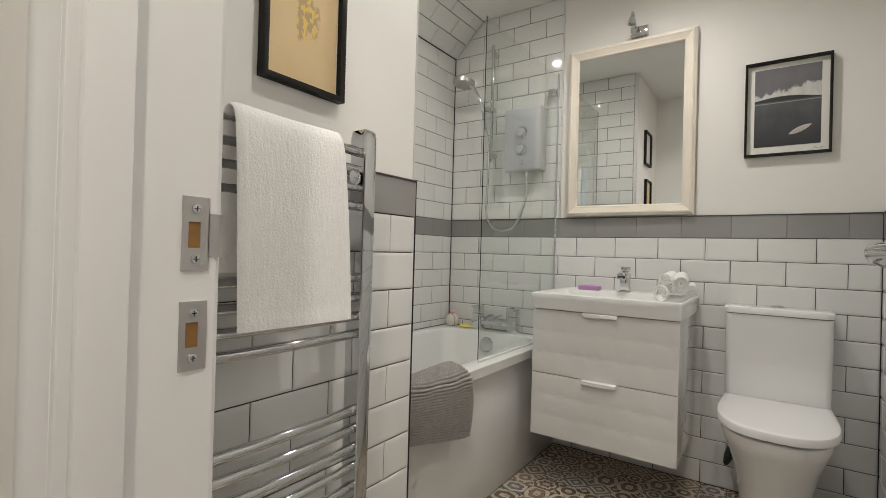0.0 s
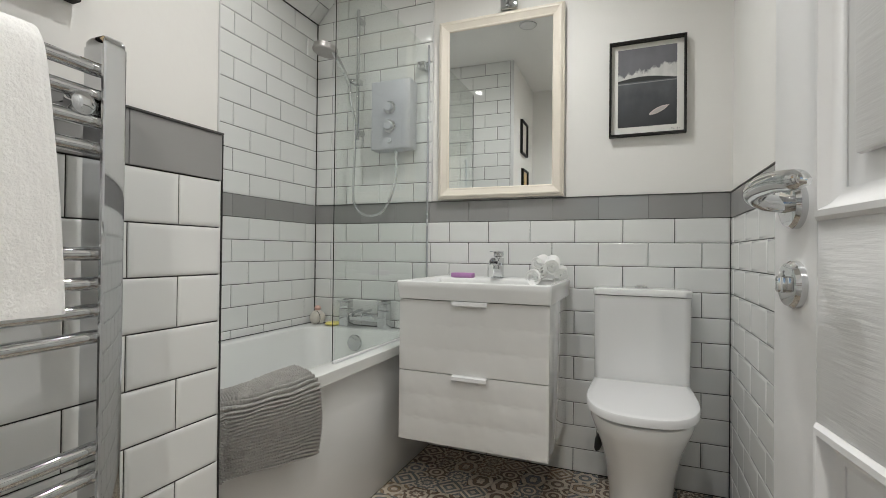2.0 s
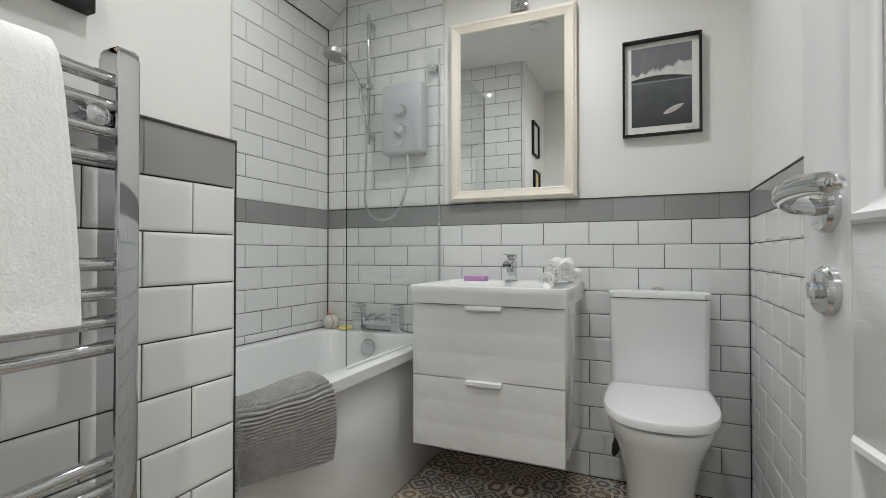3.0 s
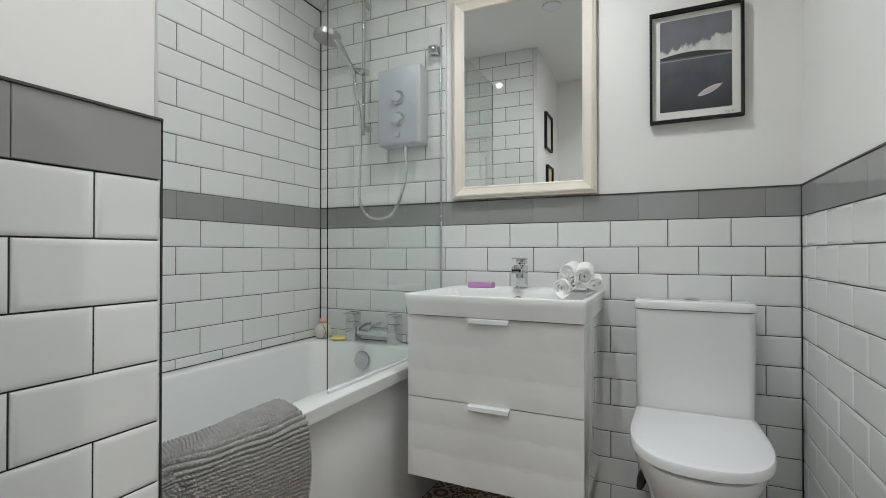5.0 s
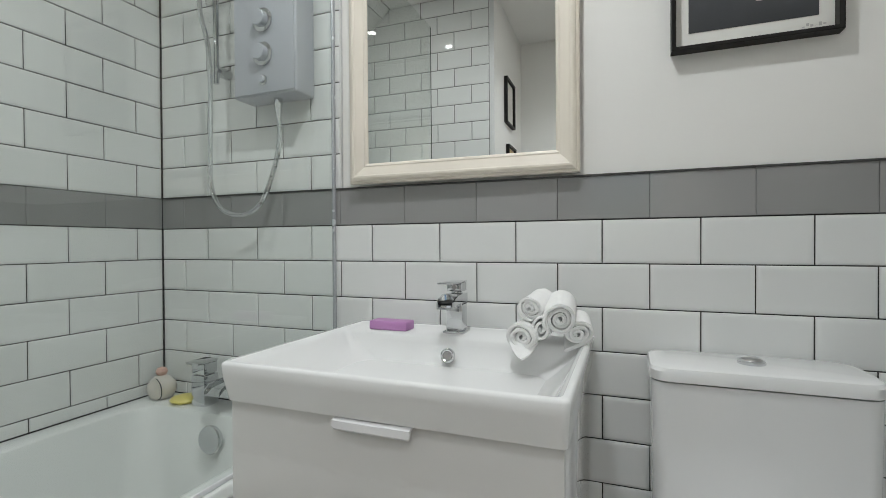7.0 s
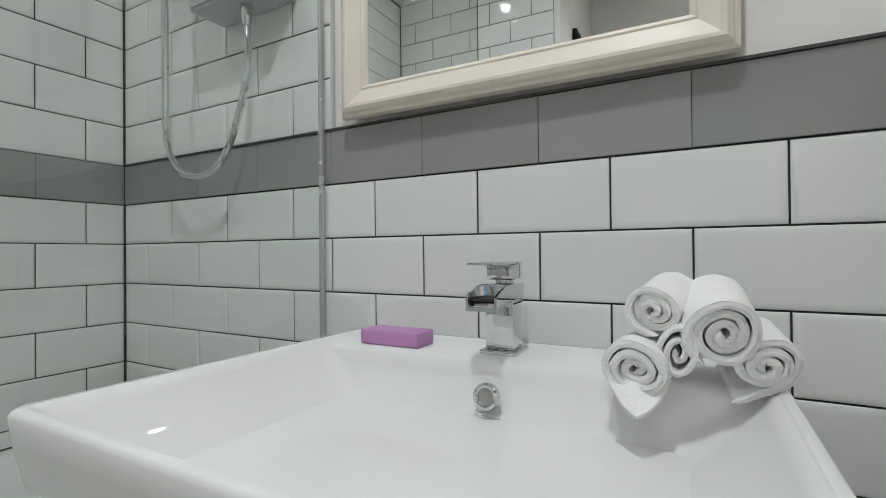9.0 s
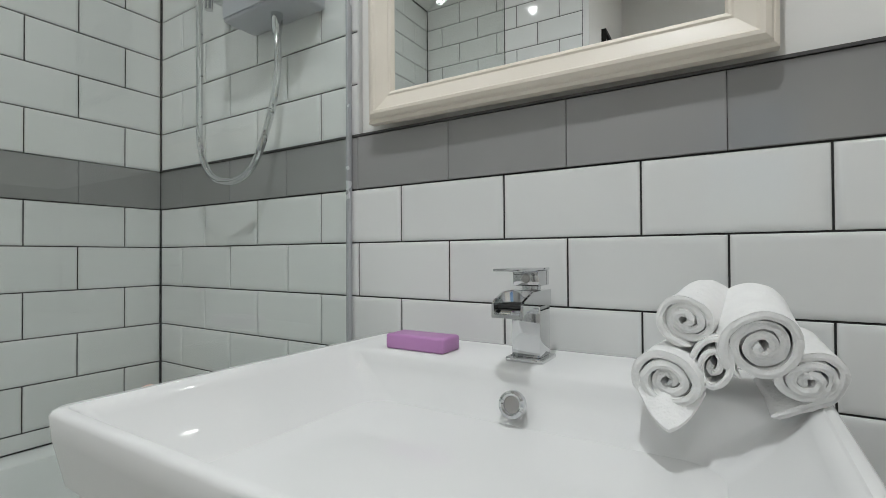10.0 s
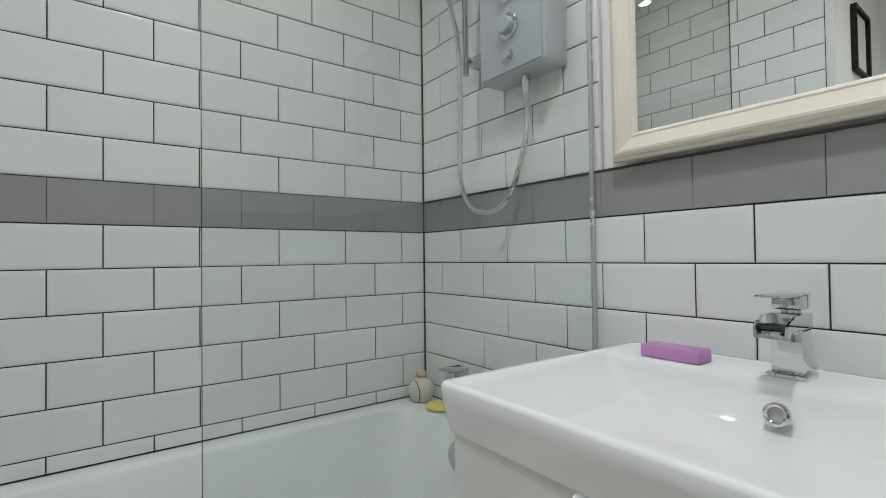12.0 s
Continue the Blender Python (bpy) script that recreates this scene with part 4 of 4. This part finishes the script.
# towel radiator
radiator = thing("towel_radiator", (0.915, -1.94, 0.1), "chrome ladder towel radiator on the tiled wall", "radiator")
POST_A, POST_B = -1.712, -2.115
for y in (POST_A, POST_B):
    post = loft([[Vector((x, yy, z)) for x, yy in ((0.893, y - 0.018), (0.934, y - 0.018), (0.937, y - 0.0165), (0.938, y - 0.013), (0.938, y + 0.013), (0.937, y + 0.0165), (0.934, y + 0.018), (0.893, y + 0.018))] for z in (0.12, 1.276)])
    pp = part("post", post, CHROME, radiator, angle=25)
    part("cap", loft([[Vector((0.915 + (x - 0.915) * k, y + (yy - y) * k, z)) for x, yy in ((0.893, y - 0.018), (0.934, y - 0.018), (0.937, y - 0.0165), (0.938, y - 0.013), (0.938, y + 0.013), (0.937, y + 0.0165), (0.934, y + 0.018), (0.893, y + 0.018))] for z, k in ((1.276, 0.94), (1.284, 0.93), (1.290, 0.78), (1.293, 0.5))]), CHROME, pp)
for z in [1.240, 1.200, 1.161, 1.121, 0.963, 0.919, 0.878, 0.839, 0.671, 0.630, 0.588, 0.546, 0.503, 0.461, 0.30, 0.258, 0.216, 0.174]:
    pts = [Vector((0.916 + 0.012 * math.sin(math.pi * t) ** 0.8, POST_B + 0.012 + (POST_A - POST_B - 0.024) * t, z)) for t in (i / 16 for i in range(17))]
    part("rail", tube(pts, 0.0105, 14), CHROME, radiator)
for y, z in ((-1.752, 1.181), (-2.074, 1.181), (-1.752, 0.24), (-2.074, 0.24)):
    b = part("wall_bracket", lathe([(0.016, 0), (0.016, 0.006), (0.009, 0.010), (0.009, 0.085)], (NIB, y, z), (1, 0, 0), 20), CHROME, radiator)
    part("bracket_cap", lathe([(0.010, 0), (0.0185, 0.006), (0.0195, 0.014), (0.0165, 0.022), (0.008, 0.026), (0.0005, 0.0265)], (NIB + 0.082, y, z), (1, 0, 0.0), 28), CHROME, b)


def draped(name, spine, width_fn, thick, mat, nu, relief, label, category, shear=0.0):
    """A thick cloth hung along spine, a list of (x, z) points; width_fn gives its two edges in y at each place."""
    pts = smooth_path([(x, 0, z) for x, z in spine], 10)
    norms = []
    for i in range(len(pts)):
        d = (pts[min(i + 1, len(pts) - 1)] - pts[max(i - 1, 0)]).normalized()
        norms.append(Vector((d.z, 0, -d.x)))
    bm = bmesh.new()
    run = [0.0]
    for p, q in zip(pts, pts[1:]):
        run.append(run[-1] + (q - p).length)
    outer, inner = [], []
    for p, n, along in zip(pts, norms, run):
        v = along / run[-1]
        y0, y1 = width_fn(v)
        a, b = [], []
        for k in range(nu + 1):
            u = k / nu
            edge = min(1, min(u, 1 - u) * nu / 5) ** 0.5
            off = relief(u, v, y0 + (y1 - y0) * u) * (0.3 + 0.7 * edge)
            q = p + Vector((0, y0 + (y1 - y0) * u, -shear * (u - 0.5) * max(0.0, v - 0.35) * 1.5))
            a.append(q + n * (-(thick / 2) * edge - off))
            b.append(q + n * (thick / 2) * edge * 0.6)
        outer.append([bm.verts.new(x) for x in a])
        inner.append([bm.verts.new(x) for x in b])
    m = len(pts)
    for i in range(m - 1):
        for k in range(nu):
            bm.faces.new((outer[i][k], outer[i][k + 1], outer[i + 1][k + 1], outer[i + 1][k]))
            bm.faces.new((inner[i][k], inner[i + 1][k], inner[i + 1][k + 1], inner[i][k + 1]))
        for k in (0, nu):
            bm.faces.new((outer[i][k], outer[i + 1][k], inner[i + 1][k], inner[i][k]))
    for i in (0, m - 1):
        for k in range(nu):
            bm.faces.new((outer[i][k], outer[i][k + 1], inner[i][k + 1], inner[i][k]))
    return tagged(part(name, bm, mat, angle=80), label, category)


def terry_relief(u, v, y):
    fold = 0.004 * math.sin(y * 11 + 1.5 * v) * v + 0.0004 * math.sin(y * 31 + v * 4)
    hem = 0.002 if u > 0.975 or v > 0.975 else 0
    return fold + 0.0010 * noise.noise(Vector((y * 300, v * 190, 0))) + hem


draped("hanging_towel", [(0.925, 0.98), (0.928, 1.10), (0.926, 1.205), (0.931, 1.243), (0.945, 1.255), (0.961, 1.246), (0.970, 1.21), (0.973, 1.10), (0.974, 1.0), (0.974, 0.885)],
       lambda v: (-2.052 + 0.02 * max(0, v - 0.5), -1.822 + 0.028 * math.sin(max(0, v - 0.45) * 2.2)), 0.010, TERRY, 90, terry_relief, "white terry towel hung over the chrome towel radiator", "towel")


def chenille_relief(u, v, y):
    rib = v * 46 - (y + 1.375) * 4 * max(0.0, v - 0.3)
    wav = 0.5 * math.sin(y * 9 + v * 5) + 0.12 * math.sin(y * 40 + v * 20)
    r = abs(math.sin(math.pi * (rib + wav)))
    row = math.floor(rib + wav)
    lump = abs(math.sin(y * 330 + row * 1.9 + 0.9 * math.sin(y * 60 + row))) ** 0.7
    size = 0.8 + 0.2 * noise.noise(Vector((y * 70, row * 0.8, 3)))
    return 0.0140 * r ** 0.8 * (0.25 + 0.75 * lump) * size + 0.003 * math.sin(y * 18 + v * 3)


mat_spine = [(0.640, 0.46), (0.640, 0.54), (0.650, 0.578), (0.680, 0.592), (0.725, 0.593), (0.754, 0.583), (0.764, 0.56), (0.764, 0.50), (0.758, 0.44), (0.752, 0.385)]


def fine_path(spine, n):
    pts = smooth_path([(x, 0, z) for x, z in spine], n)
    return [(p.x, p.z) for p in pts]


draped("bath_mat", fine_path(mat_spine, 5), lambda v: (-1.375 + 0.01 * v, -0.968 + 0.010 * math.sin(v * 9)), 0.014, CHENILLE, 280, chenille_relief, "grey ribbed chenille bath mat draped over the bath edge", "bath mat", 0.09)
draped("mat_fold", fine_path([(0.735, 0.60), (0.776, 0.57), (0.778, 0.50), (0.776, 0.46), (0.772, 0.43)], 3), lambda v: (-1.392, -1.352 + 0.006 * math.sin(v * 7)), 0.010, CHENILLE, 26, chenille_relief, "folded end of the grey chenille bath mat", "bath mat")


# door leaf, open against the east wall
door = thing("door_1", (HINGE - 0.005, DOOR_Y + 0.004, 0.006), "white moulded four-panel door standing open, with chrome lever handle", "door")
tagged(door, kind="structure")
DW, DH, DT = 0.705, 1.99, 0.036


def door_piece(name, u0, u1, w0, w1, z0, z1, mat, bevel=0.001, parent=door, label=""):
    """u along the leaf from the hinge, w out of its visible face."""
    return part(name, box(door.location.x - w1, door.location.x - w0, door.location.y + u0, door.location.y + u1, door.location.z + z0, door.location.z + z1, bevel), mat, parent, label)


GRAIN = material("white_woodgrain_door", (0.80, 0.80, 0.80), 0.3, vary=0.02)
nt = GRAIN.node_tree
mp = nt.nodes.new("ShaderNodeMapping")
mp.inputs["Scale"].default_value = (1, 8, 110)
tcn = nt.nodes.new("ShaderNodeTexCoord")
nt.links.new(tcn.outputs["Object"], mp.inputs[0])
gnz = nt.nodes.new("ShaderNodeTexNoise")
gnz.inputs["Scale"].default_value, gnz.inputs["Detail"].default_value = 1.6, 4
nt.links.new(mp.outputs[0], gnz.inputs["Vector"])
gbp = nt.nodes.new("ShaderNodeBump")
gbp.inputs["Strength"].default_value, gbp.inputs["Distance"].default_value = 0.35, 0.002
nt.links.new(gnz.outputs["Fac"], gbp.inputs["Height"])
nt.links.new(gbp.outputs[0], nt.nodes["Principled BSDF"].inputs["Normal"])

STILE, MID = 0.10, 0.09
RAILS = [(0, 0.20), (0.80, 1.00), (1.88, DH)]
door_piece("core", 0.004, DW - 0.004, -DT + 0.004, -0.012, 0.004, DH - 0.004, GLOSS)
for u0, u1 in ((0, STILE), (DW / 2 - MID / 2, DW / 2 + MID / 2), (DW - STILE, DW)):
    door_piece("stile", u0, u1, -DT, 0.0, 0, DH, GLOSS)
for z0, z1 in RAILS:
    for u0, u1 in ((STILE, DW / 2 - MID / 2), (DW / 2 + MID / 2, DW - STILE)):
        door_piece("rail", u0, u1, -DT, -0.0002, z0, z1, GRAIN)
for z0, z1 in ((0.20, 0.80), (1.00, 1.88)):
    for u0, u1 in ((STILE, DW / 2 - MID / 2), (DW / 2 + MID / 2, DW - STILE)):
        prof = [(0, 0.0), (0.004, 0.004), (0.010, 0.0045), (0.016, -0.004), (0.024, -0.009), (0.030, -0.0105), (0.030, -0.0125), (0, -0.0125)]
        bm = mitred(u0, u1, z0, z1, 0, prof)
        for v in bm.verts:
            v.co = Vector((door.location.x + v.co.y, door.location.y + v.co.x, door.location.z + v.co.z))
        part("moulding", bm, GLOSS, door, angle=25)
        door_piece("panel", u0 + 0.055, u1 - 0.055, -0.0119, -0.003, z0 + 0.055, z1 - 0.055, GRAIN, 0.004)
HY, HX = door.location.y + DW - 0.058, door.location.x
handle = part("door_handle", lathe([(0.026, 0), (0.026, 0.006), (0.023, 0.010), (0.012, 0.011)], (HX, HY, 1.026), (-1, 0, 0), 32), CHROME, door, "chrome lever handle")
neck = smooth_path([(HX - 0.008, HY, 1.026), (HX - 0.030, HY, 1.030), (HX - 0.043, HY - 0.006, 1.037), (HX - 0.047, HY - 0.03, 1.042), (HX - 0.045, HY - 0.065, 1.043), (HX - 0.041, HY - 0.10, 1.040), (HX - 0.036, HY - 0.112, 1.037)])
part("lever", tube(neck, lambda i: (0.0085 + 0.0025 * math.sin(math.pi * i / len(neck))) * min(1.0, ((len(neck) - i) / 9) ** 0.5), 16), CHROME, handle)
lock = part("thumb_turn", lathe([(0.026, 0), (0.026, 0.006), (0.023, 0.010), (0.012, 0.011)], (HX, HY, 0.940), (-1, 0, 0), 32), CHROME, door, "chrome thumb turn")
part("turn", box(HX - 0.020, HX - 0.009, HY - 0.005, HY + 0.005, 0.931, 0.949, 0.003), CHROME, lock)
door.rotation_euler = (0, 0, radians(7.4))

# ceiling lamps and vent
# the third fixture goes with the assumed, unseen spot by the door
for sx, sy in SPOTS:
    dl = thing("downlight", (sx, sy, CEIL), "small round recessed downlight, lit, in the white ceiling", "ceiling lamp", "ceiling downlights")
    part("bezel", lathe([(0.030, 0), (0.030, -0.004), (0.040, -0.006), (0.043, -0.003), (0.043, 0.0)], (sx, sy, CEIL), seg=32, cap=(False, False)), CHROME, dl)
    part("lens", lathe([(0.0005, -0.0045), (0.030, -0.0045), (0.030, -0.001)], (sx, sy, CEIL), seg=32), lens_mat, dl)
vent = thing("ceiling_vent", (1.03, -0.88, CEIL), "round white ceiling vent", "vent")
part("cover", lathe([(0.055, 0), (0.055, -0.008), (0.046, -0.014), (0.030, -0.015), (0.0005, -0.016)], (1.03, -0.88, CEIL), seg=36), PLASTIC, vent)


# tiles
def tile_mesh(name, w, h, mat, flat=False, gap=GAP):
    """A glazed tile lying in the plane of its own x and z, its face towards -y, its back at y 0."""
    gx, gz = w / 2 - gap / 2, h / 2 - GAP / 2
    e, t = min(0.011, gx * 0.4, gz * 0.4), SKIN
    bm = bmesh.new()
    lv = [(0.0, 0.0), (0.0, t - 0.0034), (0.0009, t - 0.0020), (e * 0.4, t - 0.0006), (e * 0.75, t), (e, t)]
    if flat:
        lv = [(0.0, 0.0), (0.0, t - 0.001), (0.0012, t)]
    loft([[Vector((sx * (gx - i), -o, sz * (gz - i))) for sx, sz in ((-1, -1), (1, -1), (1, 1), (-1, 1))] for i, o in lv], bm, cap=(False, True))
    me = bpy.data.meshes.new(name)
    bmesh.ops.recalc_face_normals(bm, faces=bm.faces)
    bm.to_mesh(me)
    bm.free()
    me.polygons.foreach_set("use_smooth", [True] * len(me.polygons))
    me.set_sharp_from_angle(angle=radians(30))
    me.materials.append(mat)
    return me


MESHES = {}
tile_rng = random.Random(4)


def lay(parent, m, w, h, mat, name="tile", flat=False):
    key = (round(w, 4), round(h, 4), mat.name)
    if key not in MESHES:
        MESHES[key] = tile_mesh(name, w, h, mat, flat or mat is BORDER, 0.0007 if mat is BORDER else GAP)
    ob = new(name, MESHES[key])
    ob.parent = parent
    ob.matrix_basis = m @ pose(0, tile_rng.uniform(-0.0002, 0.0002), 0, tile_rng.gauss(0, 0.12), 0, tile_rng.gauss(0, 0.12))


def course(parent, to_wall, length, z0, z1, first, mat, name="tile"):
    """One row of tiles, from the corner at 0 to length; first: width of the first piece."""
    a, w = 0.0, first
    while a < length - 0.004:
        b = min(a + w, length)
        if b - a > 0.006:
            lay(parent, to_wall @ pose((a + b) / 2, 0, (z0 + z1) / 2), b - a, z1 - z0, mat, name)
        a, w = b, PITCH


def field(parent, to_wall, length, phase, low, high, upper_length=None):
    """Rows below, in and above the grey border; phase: first widths of the odd and even rows."""
    k = 0
    z = B
    while z > low + 0.004:
        course(parent, to_wall, length, max(z - ROW, low), z, phase[k % 2], TILE)
        z -= ROW
        k += 1
    course(parent, to_wall, length, B, B + ROW, phase[1], BORDER, "border_tile")
    k, z = 0, B + ROW
    while z < high - 0.004:
        course(parent, to_wall, upper_length or length, z, min(z + ROW, high), phase[k % 2], TILE)
        z += ROW
        k += 1


north = pose(0, SKIN, 0)
field(wall_north, north, RIGHT, (PITCH, PITCH / 2), 0.0, CEIL, 0.708)
west = pose(-SKIN, 0, 0, 0, 0, -90) @ Matrix.Diagonal((1, -1, 1, 1))
west = Matrix(((0, -1, 0, -SKIN), (-1, 0, 0, 0), (0, 0, 1, 0), (0, 0, 0, 1)))
field(wall_west, west, -BATH_END, (0.087, 0.188), RIM - 0.02, SLOPE_Z)
rad_wall = Matrix(((0, -1, 0, NIB - SKIN), (-1, 0, 0, BATH_END), (0, 0, 1, 0), (0, 0, 0, 1)))
field(wall_radiator, rad_wall, BATH_END - DOOR_Y, (0.103, 0.205), 0.0, 0)
end_wall = Matrix(((-1, 0, 0, NIB - SKIN), (0, -1, 0, BATH_END - SKIN), (0, 0, 1, 0), (0, 0, 0, 1)))
field(wall_radiator, end_wall @ pose(0.026, 0, 0), NIB - SKIN - 0.026, (0.101, 0.202), RIM - 0.02, CEIL)
east = Matrix(((0, 1, 0, RIGHT + SKIN), (-1, 0, 0, 0), (0, 0, 1, 0), (0, 0, 0, 1)))
field(wall_east, east, -DOOR_Y, (0.062, 0.158), 0.0, 0)
south = Matrix(((1, 0, 0, NIB), (0, -1, 0, DOOR_Y - SKIN + 0.006), (0, 0, 1, 0), (0, 0, 0, 1)))
slope_len = math.hypot(SLOPE_X, CEIL - SLOPE_Z)
s = math.sin(math.atan2(CEIL - SLOPE_Z, SLOPE_X))
c = math.cos(math.atan2(CEIL - SLOPE_Z, SLOPE_X))
slope_m = Matrix(((0, -s, c, 0), (-1, 0, 0, 0), (0, c, s, SLOPE_Z), (0, 0, 0, 1)))
for i, (z0, z1) in enumerate(((0, ROW), (ROW, 2 * ROW), (2 * ROW, slope_len))):
    course(wall_slope, slope_m @ pose(0, 0.0, 0), -BATH_END, z0, z1, (0.087, 0.188)[i % 2], TILE)

SIZE = 0.102
for i in range(13):
    for j in range(0, 22):
        x, y = 0.708 + SIZE * (i + 0.5), -SIZE * (j + 0.5)
        if x > RIGHT + 0.05:
            continue
        key = ("floor",)
        if key not in MESHES:
            fm = bmesh.new()
            hw = SIZE / 2 - 0.001
            loft([[Vector((sx * (hw - a), sy * (hw - a), z)) for sx, sy in ((-1, -1), (1, -1), (1, 1), (-1, 1))] for a, z in ((0, -0.0079), (0, -0.001), (0.001, 0))], fm, cap=(False, True))
            me = bpy.data.meshes.new("floor_tile")
            bmesh.ops.recalc_face_normals(fm, faces=fm.faces)
            fm.to_mesh(me)
            fm.free()
            me.materials.append(FLOORTILE)
            MESHES[key] = me
        ob = new("floor_tile", MESHES[key])
        ob.parent = floor
        ob.matrix_basis = pose(x, y, 0, 0, 0, 90 * tile_rng.randrange(4))
